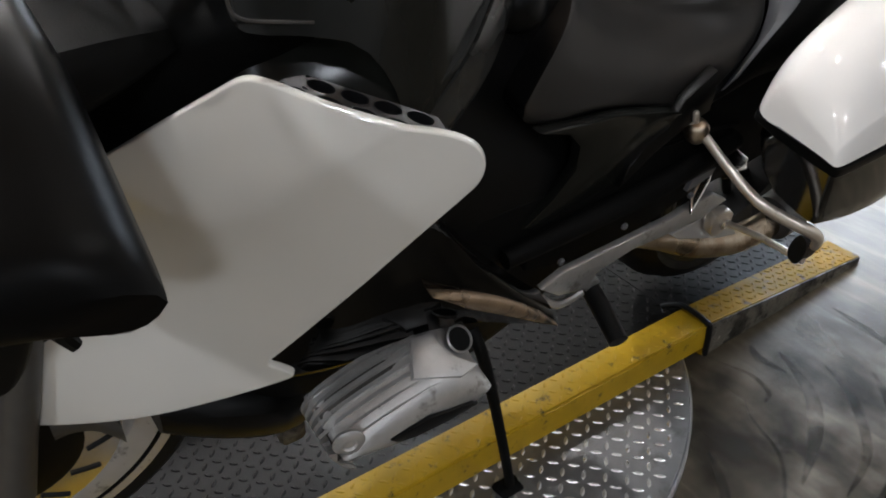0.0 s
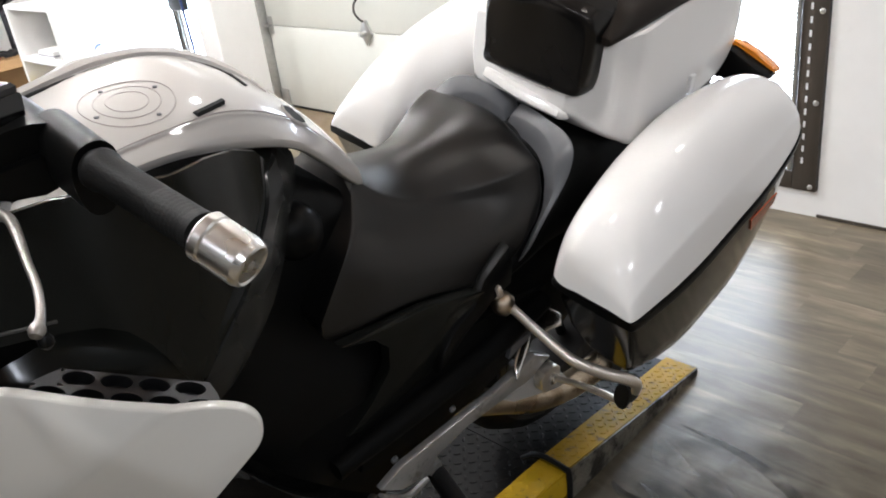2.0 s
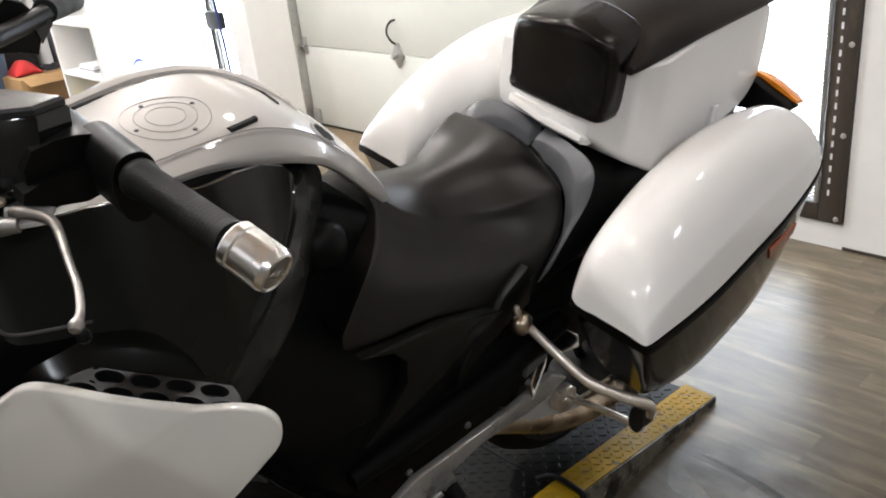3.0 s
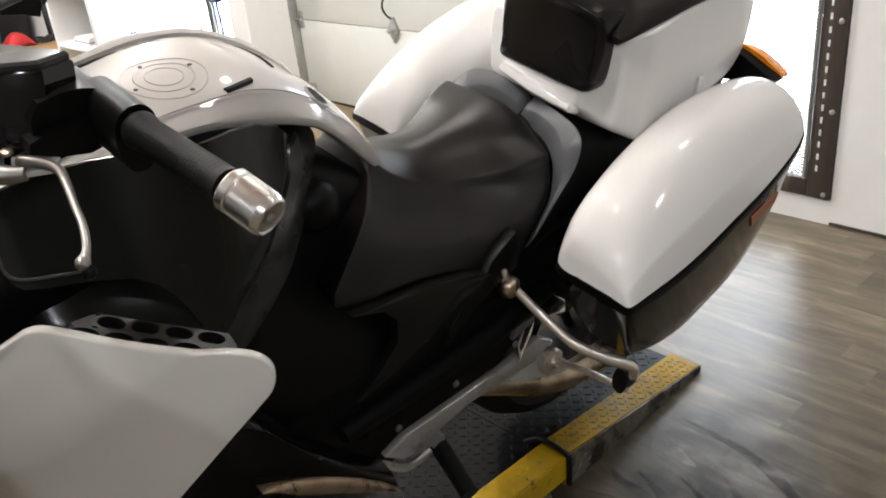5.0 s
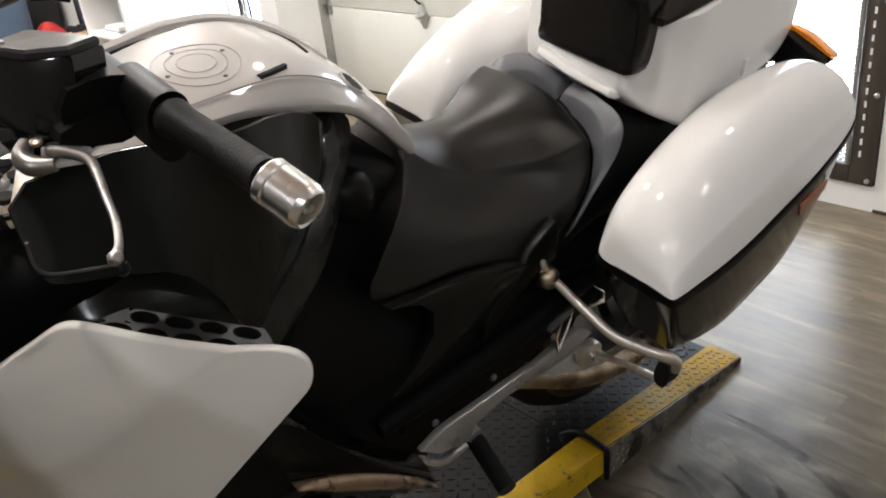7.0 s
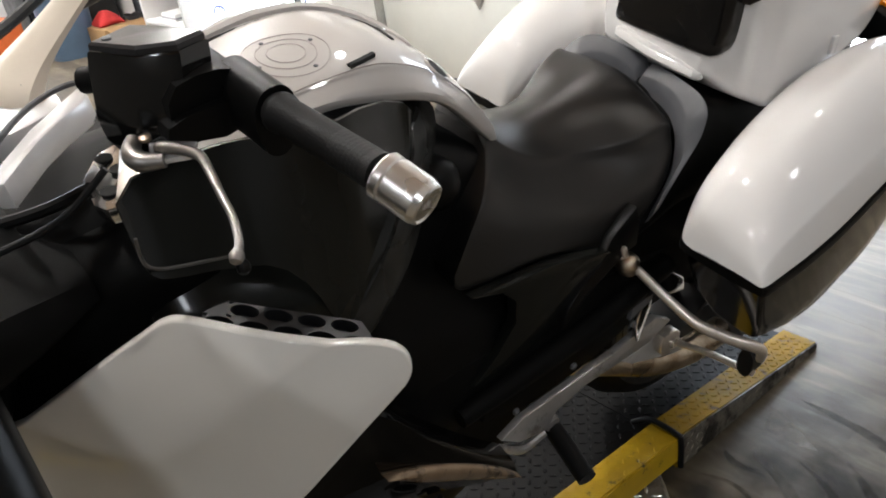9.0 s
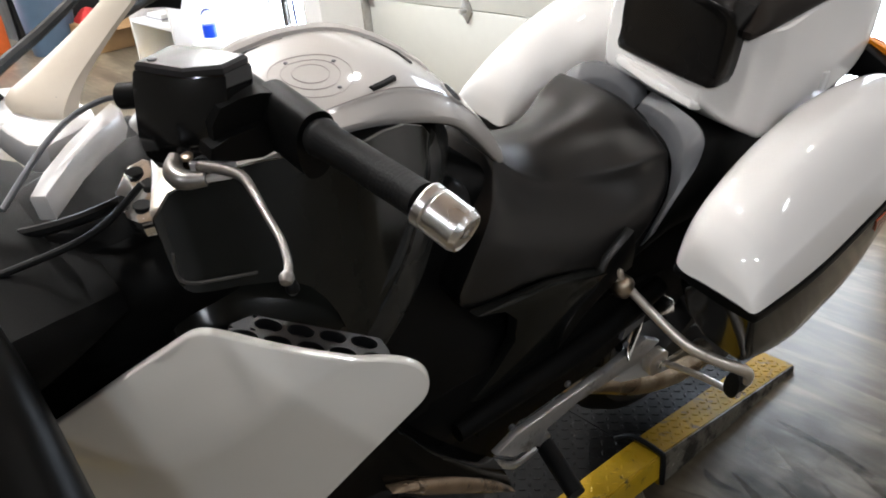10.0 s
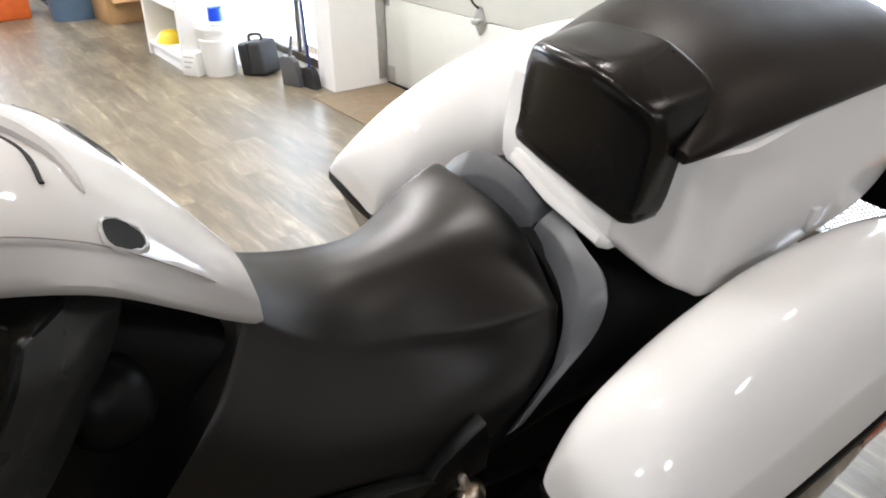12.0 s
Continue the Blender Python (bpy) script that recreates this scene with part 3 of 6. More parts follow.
# glass door
def glass_door():
    d = thing("glass_door", pose(0, 0.845, 0), "dark framed glass door with a closed bright pane", "glass door")
    x0, x1 = -4.355, -3.425
    part("stile", box(x0, x0 + 0.05, -0.02, 0.03, 0.002, 2.095, 0.004), TRIM_WOOD, d)
    part("stile", box(x1 - 0.05, x1, -0.02, 0.03, 0.002, 2.095, 0.004), TRIM_WOOD, d)
    part("bottom_rail", box(x0 + 0.052, x1 - 0.052, -0.02, 0.03, 0.002, 0.03, 0.004), TRIM_WOOD, d)
    part("kick_strip", box(x0 + 0.052, x1 - 0.052, -0.012, 0.02, 0.031, 0.069), DOOR_PAINT, d)
    part("leaf_rail", box(x0 + 0.052, x1 - 0.052, -0.018, 0.028, 0.07, 0.12, 0.004), TRIM_WOOD, d)
    part("top_rail", box(x0 + 0.052, x1 - 0.052, -0.02, 0.03, 2.02, 2.095, 0.004), TRIM_WOOD, d)
    part("mullion", box(-3.74, -3.715, -0.02, 0.03, 0.121, 2.018, 0.003), TRIM_WOOD, d)
    part("pane", box(x0 + 0.05, -3.741, 0.0, 0.006, 0.12, 2.02), PANE, d).visible_shadow = False
    part("pane", box(-3.714, x1 - 0.05, 0.0, 0.006, 0.12, 2.02), PANE, d).visible_shadow = False
    part("door_closer", box(-3.70, -3.52, -0.06, -0.021, 0.62, 0.72, 0.008), DARK_GREY, d, "dark box on the door")


glass_door()


# ---------- shelf unit and what stands by the glass door ----------
def shelf_unit():
    s = thing("shelf_unit", pose(-4.1, 0.25, 0), "tall white open shelf unit with a few things", "shelf")
    part("side_panel", box(-0.03, 0, 0, 0.6, 0.0, 2.1, 0.003), WALL_PAINT, s)
    part("side_panel", box(-0.73, -0.7, 0, 0.6, 0.0, 2.1, 0.003), WALL_PAINT, s)
    part("back_panel", box(-0.699, -0.031, 0.58, 0.598, 0.0, 2.1), WALL_PAINT, s)
    part("plinth", box(-0.699, -0.031, 0.02, 0.035, 0.0, 0.07), WALL_PAINT, s)
    for z in (0.07, 0.37, 0.7, 1.05, 1.4, 1.75, 2.07):
        part("shelf_board", box(-0.699, -0.031, 0.004, 0.579, z, z + 0.025, 0.002), WALL_PAINT, s)


shelf_unit()
bag = thing("tool_bag", pose(-4.44, 0.44, 0.095), "black cloth tool bag on the low shelf", "bag")
part("bag_body", body([mirror_ring(y, [(0, h), (0.1, h * 0.9), (0.14, h * 0.4), (0.13, 0), (0, 0)]) for y, h in ((0, 0.1), (0.06, 0.2), (0.16, 0.2), (0.22, 0.1))], 10), BLACK_BAG, bag)
hat = thing("hard_hat", pose(-4.64, 0.35, 0.095) @ Matrix.Scale(0.75, 4), "yellow plastic hard hat on the low shelf", "hard hat")
part("hat_shell", lathe([(0, 0.13), (0.012, 0.125), (0.05, 0.11), (0.085, 0.08), (0.1, 0.03), (0.102, 0.001)], (0, 0, 0), (0, 0, 1), 20), SAFETY_YELLOW, hat)
stack = thing("paper_stack", pose(-4.5, 0.4, 0.395), "stack of pale papers on a shelf", "paper")
for k in range(4):
    part("sheaf", box(-0.14 + 0.01 * k, 0.12, -0.1, 0.1 + 0.005 * k, 0.012 * k, 0.012 * k + 0.011), LABEL if k == 1 else WALL_PAINT, stack)
can = thing("dark_bottle", pose(-4.22, 0.38, 0.395), "dark plastic bottle on a shelf", "bottle")
part("bottle_body", lathe([(0, 0.04), (0.15, 0.042), (0.19, 0.02), (0.23, 0.018)], (0, 0, 0), (0, 0, 1), 16), BLACK_BAG, can)

pail = thing("bucket", pose(-4.01, 0.44, 0), "white plastic bucket with a lid beside the shelf", "bucket")
part("pail_body", lathe([(0, 0.09), (0.012, 0.094), (0.2, 0.104), (0.202, 0.11), (0.215, 0.11), (0.217, 0.105), (0.255, 0.107), (0.258, 0.113), (0.27, 0.113)], (0, 0, 0), (0, 0, 1), 28), BUCKET, pail)
part("pail_lid", lathe([(0, 0.116), (0.014, 0.116), (0.018, 0.108), (0.012, 0.1)], (0, 0, 0.2705), (0, 0, 1), 28), BUCKET, pail)
water = thing("water_bottle", pose(-4.01, 0.45, 0.2835), "clear water bottle with a blue label on the bucket", "bottle")
part("bottle_body", lathe([(0, 0.04), (0.14, 0.042), (0.18, 0.035), (0.2, 0.015), (0.22, 0.014)], (0, 0, 0), (0, 0, 1), 16), CLEAR, water)
part("blue_label", lathe([(0.0, 0.0435), (0.075, 0.0435)], (0, 0, 0.03), (0, 0, 1), 16), BLUE, water)
carton = thing("small_carton", pose(-4.1, 0.31, 0, 0, 0, 30), "small white printed carton on the floor", "box")
part("carton_body", box(-0.05, 0.07, -0.05, 0.04, 0, 0.14, 0.003), BUCKET, carton)
for k in range(3):
    part("print_bar", box(-0.03, 0.05 - 0.015 * k, -0.0515, -0.0495, 0.11 - 0.03 * k, 0.116 - 0.03 * k), LABEL, carton)
jerry = thing("tool_case", pose(-3.85, 0.64, 0, 0, -8, 25) @ Matrix.Scale(0.82, 4), "black plastic tool case leaning by the wall", "tool case")
part("case_body", box(-0.12, 0.1, -0.1, 0.1, 0.0, 0.24, 0.03, 4), BLACK_BAG, jerry)
part("case_handle", tube([(-0.07, 0, 0.236), (-0.06, 0, 0.28), (0.04, 0, 0.28), (0.05, 0, 0.236)], 0.011, 8, 14), BLACK_BAG, jerry)
part("case_rib", box(-0.02, 0.0, -0.104, 0.104, 0.02, 0.243, 0.004), DARK_GREY, jerry)
pan = thing("dustpan", pose(-3.475, 0.65, 0.0, 8, 0, 20) @ Matrix.Scale(0.68, 4), "grey upright dustpan standing by the wall", "dustpan")
part("pan_body", plate([(-0.1, 0, 0.002), (0.1, 0, 0.002), (0.09, 0, 0.22), (0.05, 0, 0.26), (-0.05, 0, 0.26), (-0.09, 0, 0.22)], (0, 0.05, 0), 0.008), GREY_PLASTIC, pan)
part("pan_handle", tube([(0.02, 0.025, 0.25), (0.05, 0.06, 0.42)], 0.014, 8), GREY_PLASTIC, pan)
br = thing("broom", pose(-3.385, 0.73, 0.0, 3, 2, 10) @ Matrix.Scale(0.7, 4), "dark angled broom head standing on the floor", "broom")
part("bristles", body([mirror_ring(y, [(0, 0.17), (0.06, 0.16), (0.09, 0.05), (0.1, 0.003), (0, 0.003)]) for y in (-0.03, 0, 0.03)], 6, 1), BLACK_BAG, br)
part("broom_stick", tube([(0, 0, 0.15), (-0.05, 0.02, 1.7)], 0.011, 8), STICK_BLUE, br, "navy blue stick")

# far corner clutter
bin_ = thing("wheelie_bin", pose(-6.45, 0.14, 0), "grey-blue plastic bin standing on the floor", "bin")
part("bin_body", body([[(x * a, y * a, z) for x, y in ((-0.2, -0.22), (0.2, -0.22), (0.2, 0.22), (-0.2, 0.22))] for z, a in ((0, 0.8), (0.3, 0.9), (0.62, 1.0))], 8, 2), BIN_BLUE, bin_)
part("bin_rim", body([[(x, y, z) for x, y in ((-0.24, -0.26), (0.24, -0.26), (0.24, 0.26), (-0.24, 0.26))] for z in (0.6, 0.625, 0.65)], 5, 2), BIN_BLUE, bin_)
crate = thing("cardboard_box", pose(-6.15, 0.46, 0, 0, 0, 4), "open brown cardboard box full of things", "box")
part("box_wall", box(-0.2, 0.2, -0.2, 0.2, 0.0, 0.22, 0.004), CARD, crate)
part("box_flap", plate([(0.2, -0.18, 0.2205), (0.2, 0.18, 0.2205), (0.29, 0.17, 0.17), (0.29, -0.17, 0.17)], (0, 0, -0.004), 0), CARD, crate)
heap = thing("red_bag", pose(-6.2, 0.4, 0.221), "crumpled red cloth bag lying on the box", "bag")
part("cloth", body([mirror_ring(y, [(0, h), (0.09, h * 0.8), (0.13, h * 0.3), (0.1, 0), (0, 0)], c) for y, h, c in ((-0.1, 0.04, 0), (-0.04, 0.12, 0.02), (0.05, 0.1, -0.02), (0.1, 0.03, 0))], 10), RED, heap)
ring = thing("coiled_cable", pose(-6.1, 0.58, 0.221), "black coiled cable lying on the box", "cable")
part("coil", tube([(0.09 * math.cos(a), 0.07 * math.sin(a), 0.02 + 0.012 * (k % 3)) for k, a in enumerate([i * 0.5 for i in range(38)])], 0.01, 6), BLACK_BAG, ring)
for k, (bx, by, bh) in enumerate(((-6.2, 0.76, 0.55), (-6.35, 0.8, 0.8), (-5.6, 0.78, 0.62))):
    v = thing("folded_chair", pose(bx, by, 0, 6, 0, 20 * k), "black folded camping chair leaning by the wall", "chair", "folded chairs")
    for x in (-0.09, 0.09):
        part("leg", tube([(x, -0.05, 0.0), (x * 0.7, 0.02, bh)], 0.013, 6), BLACK_BAG, v)
    part("cloth", body([[(-0.1, -0.03, z), (0.1, -0.03, z), (0.09, 0.03, z), (-0.09, 0.03, z)] for z in (0.1, bh * 0.5, bh * 0.95)], 8, 2), BLACK_BAG, v)
cone = thing("orange_crate", pose(-6.9, -0.35, 0), "orange-red plastic crate on the floor", "crate")
part("crate_body", box(-0.25, 0.25, -0.2, 0.2, 0.0, 0.35, 0.02), ORANGE_CLOTH, cone)
shelf2 = thing("dark_cabinet", pose(-7.6, 0.3, 0), "dark workshop cabinet standing by the wall", "cabinet")
part("cabinet_body", box(-0.45, 0.45, -0.25, 0.5, 0.0, 1.5, 0.01), DARK_GREY, shelf2)
part("cabinet_door", box(-0.44, 0.44, -0.275, -0.252, 0.04, 1.46, 0.006), DARK_GREY, shelf2)


# ---------- turntable and ramp ----------
RAIL_IN, RAIL_OUT, RAIL_Z, CHANNEL_Z = 0.095, 0.162, 0.085, 0.04
CX = -0.065
table = thing("turntable", pose(-0.214, -1.161, 0), "round galvanised tread plate turntable on the floor", "turntable")
part("disc", lathe([(0.0005, 0.655), (0.02, 0.66), (0.024, 0.657), (0.0245, 0.64)], (0, 0, 0), (0, 0, 1), 96), TREAD, table)
part("rim_strip", lathe([(0, 0.664), (0.016, 0.664)], (0, 0, 0.002), (0, 0, 1), 96), GALV, table)
part("tread_pattern", lozenges(bmesh.new(), (-0.65, -0.65, 0.0246), (1, 0.0, 0), (0.0, 1, 0), (0, 0, 1), lambda c: c.length < 0.64, 50, 50, pitch=0.0265, length=0.0245, width=0.0075, height=0.0018), LUG, table, kind="stuff")

ramp = thing("wheel_channel", pose(CX, 0, 0), "steel wheel channel with yellow rails on a turntable", "ramp")
half_out, half_in = RAIL_OUT - CX, RAIL_IN - CX
Y0, Y1 = -2.25, -0.56
part("channel_floor", box(-half_in - 0.003, half_in + 0.003, Y0, Y1 + 0.02, 0.026, CHANNEL_Z), DARK_TREAD, ramp)
part("floor_pattern", lozenges(bmesh.new(), (-half_in + 0.012, Y0 + 0.02, CHANNEL_Z + 0.0003), (1, 0, 0), (0, 1, 0), (0, 0, 1), lambda c: c.x < half_in - 0.012 and c.y < Y1 + 0.01, 14, 75), DARK_TREAD, ramp, kind="stuff")
for side in (1, -1):
    a, b = (half_in, half_out) if side == 1 else (-half_out, -half_in)
    rail = part("rail", box(a, b, Y0, Y1 - 0.003, 0.026, RAIL_Z, 0.003), YELLOW, ramp, "worn yellow painted rail")
    part("rail_pattern", lozenges(bmesh.new(), (a + 0.012, Y0 + 0.02, RAIL_Z + 0.0002), (1, 0, 0), (0, 1, 0), (0, 0, 1), lambda c: c.x < b - 0.006 and c.y < Y1 - 0.015, 4, 75, height=0.0005), YELLOW, rail, kind="stuff")
    edge = b if side == 1 else a
    part("side_plate", box(min(edge, edge + side * 0.004), max(edge, edge + side * 0.004), Y0, Y1 - 0.003, 0.0265, RAIL_Z - 0.004), YELLOW, rail)
    # ramp end
    tip = -0.004
    half_tip_in = 0.145 if side == 1 else -0.145
    wedge = bmesh.new()
    i0, i1 = (half_in, half_in - 0.03) if side == 1 else (-half_in, -half_in + 0.03)
    o0, o1 = (half_out, half_out - 0.012) if side == 1 else (-half_out, -half_out + 0.012)
    quads = [(i0, Y1, RAIL_Z), (o0, Y1, RAIL_Z), (o1, tip, 0.022), (i1, tip, 0.022)]
    top = [wedge.verts.new(p) for p in quads]
    low = [wedge.verts.new((p[0], p[1], 0.001)) for p in quads]
    wedge.faces.new(top), wedge.faces.new(low[::-1])
    for k in range(4):
        wedge.faces.new((top[k], low[k], low[(k + 1) % 4], top[(k + 1) % 4]))
    w = part("ramp_rail", wedge, RAMP_YELLOW, ramp, "yellow tread plate ramp rail")
    slope = (0.022 - RAIL_Z) / (tip - Y1)
    nrm = Vector((0, -slope, 1)).normalized()
    along = Vector((0, 1, slope)).normalized()
    x_start = min(i0, o0) - 0.02
    part("ramp_pattern", lozenges(bmesh.new(), (x_start + 0.012, Y1 + 0.015, RAIL_Z + slope * 0.015 + 0.0002), (1, 0, 0), along, nrm,
                               lambda c: (min(i0, o0) + (min(i1, o1) - min(i0, o0)) * (c.y - Y1) / (tip - Y1)) + 0.006 < c.x < (max(i0, o0) + (max(i1, o1) - max(i0, o0)) * (c.y - Y1) / (tip - Y1)) - 0.006 and c.y < tip - 0.012,
                               11, 32, pitch=0.0185, length=0.0165, width=0.0056, height=0.0018), RAMP_YELLOW, w, kind="stuff")
    if side == 1:
        side_dir = Vector((o1 - o0, tip - Y1, 0)).normalized()
        out = Vector((side_dir.y, -side_dir.x, 0))
        slab_v = [(o0, Y1, RAIL_Z - 0.003), (o1, tip, 0.02), (o1, tip, 0.0012), (o0, Y1, 0.0012)]
        part("ramp_side", plate([Vector(p) + out * 0.0006 for p in slab_v], out * 0.003, 0.0), SIDE_TREAD, w)
        part("side_pattern", lozenges(bmesh.new(), Vector((o0, Y1 + 0.012, 0.012)) + out * 0.0038, side_dir, (0, 0, 1), out,
                                   lambda c: c.z < RAIL_Z + slope * (c.y - Y1) - 0.01 and c.y < tip - 0.01, 32, 5, pitch=0.0175, length=0.015, width=0.0048, height=0.0011), SIDE_TREAD, w, kind="stuff")
part("ramp_floor", plate([(-half_in + 0.001, Y1 + 0.022, CHANNEL_Z), (half_in - 0.001, Y1 + 0.022, CHANNEL_Z), (half_in - 0.032, -0.004, 0.008), (-half_in + 0.032, -0.004, 0.008)], (0, 0, -0.006), 0), DARK_TREAD, ramp)
part("ramp_floor_pattern", lozenges(bmesh.new(), (-half_in + 0.03, Y1 + 0.04, CHANNEL_Z - 0.0005), (1, 0, 0), Vector((0, 0.534, -0.032)).normalized(), (0, 0.06, 1), lambda c: abs(c.x) < half_in - 0.03 and c.y < -0.03, 14, 24), DARK_TREAD, ramp, kind="stuff")
# black band over the joint
band = part("band", tube([(half_in - 0.06, Y1 + 0.012, CHANNEL_Z + 0.008), (half_in - 0.004, Y1 + 0.005, RAIL_Z + 0.003), (half_out - 0.004, Y1 + 0.002, RAIL_Z + 0.004), (half_out + 0.008, Y1 + 0.002, RAIL_Z - 0.008), (half_out + 0.008, Y1 + 0.0, 0.01)], 0.0065, 8, 26), RUBBER, ramp, "black cable band over the joint")

# ---------- motorcycle (leaning on its side stand; x to its left, y to its rear, z up along its own plane) ----------
bike = thing("motorcycle", pose(-0.065, 0, 0.07, 0, 13, 0), "white and black touring motorcycle leaning on its side stand", "motorcycle")


def p(name, bm, mat, parent=None, label="", angle=38):
    return part(name, bm, mat, parent or bike, label, angle)


# wheels
def wheel(name, y, z, radius, width, rim_r, metal, dark):
    """A cast wheel on its hub: tyre, rim with a wide machined face, and paired spokes."""
    def ring(prof, count=64):
        bm = bmesh.new()
        rows = [[bm.verts.new((s, y + r * math.cos(a), z + r * math.sin(a))) for s, r in prof] for a in (2 * math.pi * k / count for k in range(count))]
        for k in range(count):
            a, b = rows[k], rows[(k + 1) % count]
            for i in range(len(prof)):
                bm.faces.new((a[i], a[(i + 1) % len(prof)], b[(i + 1) % len(prof)], b[i]))
        return bm

    hub = p(name, lathe([(0, 0.03), (0.012, 0.045), (0.1, 0.045), (0.112, 0.03)], (-0.056, y, z), (1, y, z), 24), dark, None, "cast wheel with a black tyre")
    h = width / 2
    p("tyre", ring([(-h * 0.84, rim_r), (-h, rim_r + 0.03), (-h * 0.88, radius - 0.03), (-h * 0.48, radius - 0.006), (0, radius), (h * 0.48, radius - 0.006), (h * 0.88, radius - 0.03), (h, rim_r + 0.03), (h * 0.84, rim_r)]), RUBBER, hub, "black rubber tyre")
    p("rim", ring([(-h * 0.94, rim_r + 0.012), (-h * 0.94, rim_r - 0.006), (-h * 0.7, rim_r - 0.045), (-h * 0.5, rim_r - 0.05), (h * 0.5, rim_r - 0.05), (h * 0.7, rim_r - 0.045), (h * 0.94, rim_r - 0.006), (h * 0.94, rim_r + 0.012)]), metal, hub, "silver cast rim")
    for sx in (-1, 1):
        p("rim_groove", ring([(sx * h * 0.945, rim_r - 0.004), (sx * (h * 0.945 + 0.0006), rim_r - 0.006), (sx * h * 0.91, rim_r - 0.011)]), dark, hub)
    for k in range(5):
        a = 2 * math.pi * k / 5 + 0.4
        for d in (-0.16, 0.16):
            q = (0, y + 0.04 * math.cos(a), z + 0.04 * math.sin(a))
            r = (0, y + (rim_r - 0.048) * math.cos(a + d), z + (rim_r - 0.048) * math.sin(a + d))
            p("spoke", tube([q, r], 0.012, 8), dark, hub)
    return hub


FY, FZ = -1.8, 0.372
front = wheel("front_wheel", FY, FZ, 0.298, 0.115, 0.225, RIM_METAL, SATIN_BLACK)
disc = p("brake_disc", lathe([(0, 0.092), (0, 0.146), (0.005, 0.146), (0.005, 0.092), (0, 0.092)], (0.07, FY, FZ), (1, FY, FZ), 48), CHROME, front, "polished steel brake disc")
for k in range(14):
    a = 2 * math.pi * k / 14 + 0.1
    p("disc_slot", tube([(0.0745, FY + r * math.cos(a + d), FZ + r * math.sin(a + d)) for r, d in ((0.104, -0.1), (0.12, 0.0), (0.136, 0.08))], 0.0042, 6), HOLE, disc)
p("disc_carrier", lathe([(0, 0.05), (0, 0.096), (0.008, 0.098), (0.012, 0.085), (0.012, 0.05)], (0.068, FY, FZ), (1, FY, FZ), 32), SATIN_BLACK, front, "black disc carrier")
p("brake_caliper", body([[(0.066, y, w + 0.03), (0.1, y, w + 0.028), (0.108, y, w), (0.1, y, w - 0.03), (0.066, y, w - 0.032)] for y, w in ((-1.735, 0.43), (-1.715, 0.43), (-1.69, 0.415), (-1.67, 0.385), (-1.66, 0.365))], 12, 1), DULL_METAL, front, "dull grey brake caliper")
rear = wheel("rear_wheel", -0.4, 0.31, 0.31, 0.17, 0.222, DARK_GREY, SATIN_BLACK)
for sx in (0.104, -0.104):
    fork = p("fork_leg", tube([(sx, FY, FZ - 0.03), (sx, -1.775, 0.43), (sx, -1.72, 0.62)], [0.026, 0.024, 0.022], 16, 16), DULL_METAL, None, "dull silver fork leg")
    p("fork_tube", tube([(sx, -1.72, 0.62), (sx, -1.6, 0.93)], 0.021, 16), SATIN_BLACK, fork, "black fork tube")

# engine, belly and frame
p("engine_block", body([mirror_ring(y, [(0, t), (w * 0.8, t), (w, (t + b) / 2), (w * 0.9, b), (0, b)]) for y, w, t, b in ((-1.5, 0.12, 0.55, 0.26), (-1.4, 0.15, 0.6, 0.2), (-1.2, 0.16, 0.6, 0.18), (-1.0, 0.14, 0.55, 0.22), (-0.85, 0.1, 0.5, 0.28))], 16), MATT_BLACK, None, "dirty black engine and gearbox")
p("belly_pan", body([mirror_ring(y, [(0, t), (w, t), (w * 1.02, (t + b) / 2), (w * 0.7, b), (0, b)]) for y, w, t, b in ((-1.62, 0.15, 0.46, 0.34), (-1.55, 0.18, 0.45, 0.3), (-1.46, 0.19, 0.42, 0.26), (-1.38, 0.15, 0.4, 0.25), (-1.3, 0.12, 0.38, 0.26))], 14), SATIN_BLACK, None, "black belly spoiler")
p("header_cover", body([mirror_ring(y, [(0, t), (w, t), (w * 1.03, (t + b) / 2), (w * 0.9, b), (0, b)]) for y, w, t, b in ((-1.56, 0.12, 0.56, 0.4), (-1.5, 0.18, 0.56, 0.38), (-1.42, 0.2, 0.55, 0.38), (-1.33, 0.2, 0.54, 0.4))], 12, 1), MATT_BLACK, None, "black cover behind the cylinder")
p("oil_cooler", box(0.05, 0.16, -1.47, -1.43, 0.25, 0.31, 0.01), SIDE_TREAD)

# black inner bodywork under the tank and the seat
p("inner_fairing", body([mirror_ring(y, [(0, t), (w * 0.75, t), (w, (t * 2 + b) / 3), (w2, (t + 2 * b) / 3), (w2 * 0.85, b), (0, b)]) for y, w, w2, t, b in
    ((-1.72, 0.03, 0.03, 0.88, 0.55), (-1.64, 0.07, 0.06, 0.93, 0.5), (-1.56, 0.11, 0.11, 0.95, 0.48), (-1.48, 0.13, 0.15, 0.965, 0.48), (-1.4, 0.13, 0.17, 0.97, 0.46), (-1.32, 0.12, 0.16, 0.97, 0.44), (-1.25, 0.11, 0.15, 0.955, 0.43), (-1.2, 0.1, 0.14, 0.93, 0.43))], 22), MATT_BLACK, None, "black inner knee fairing")
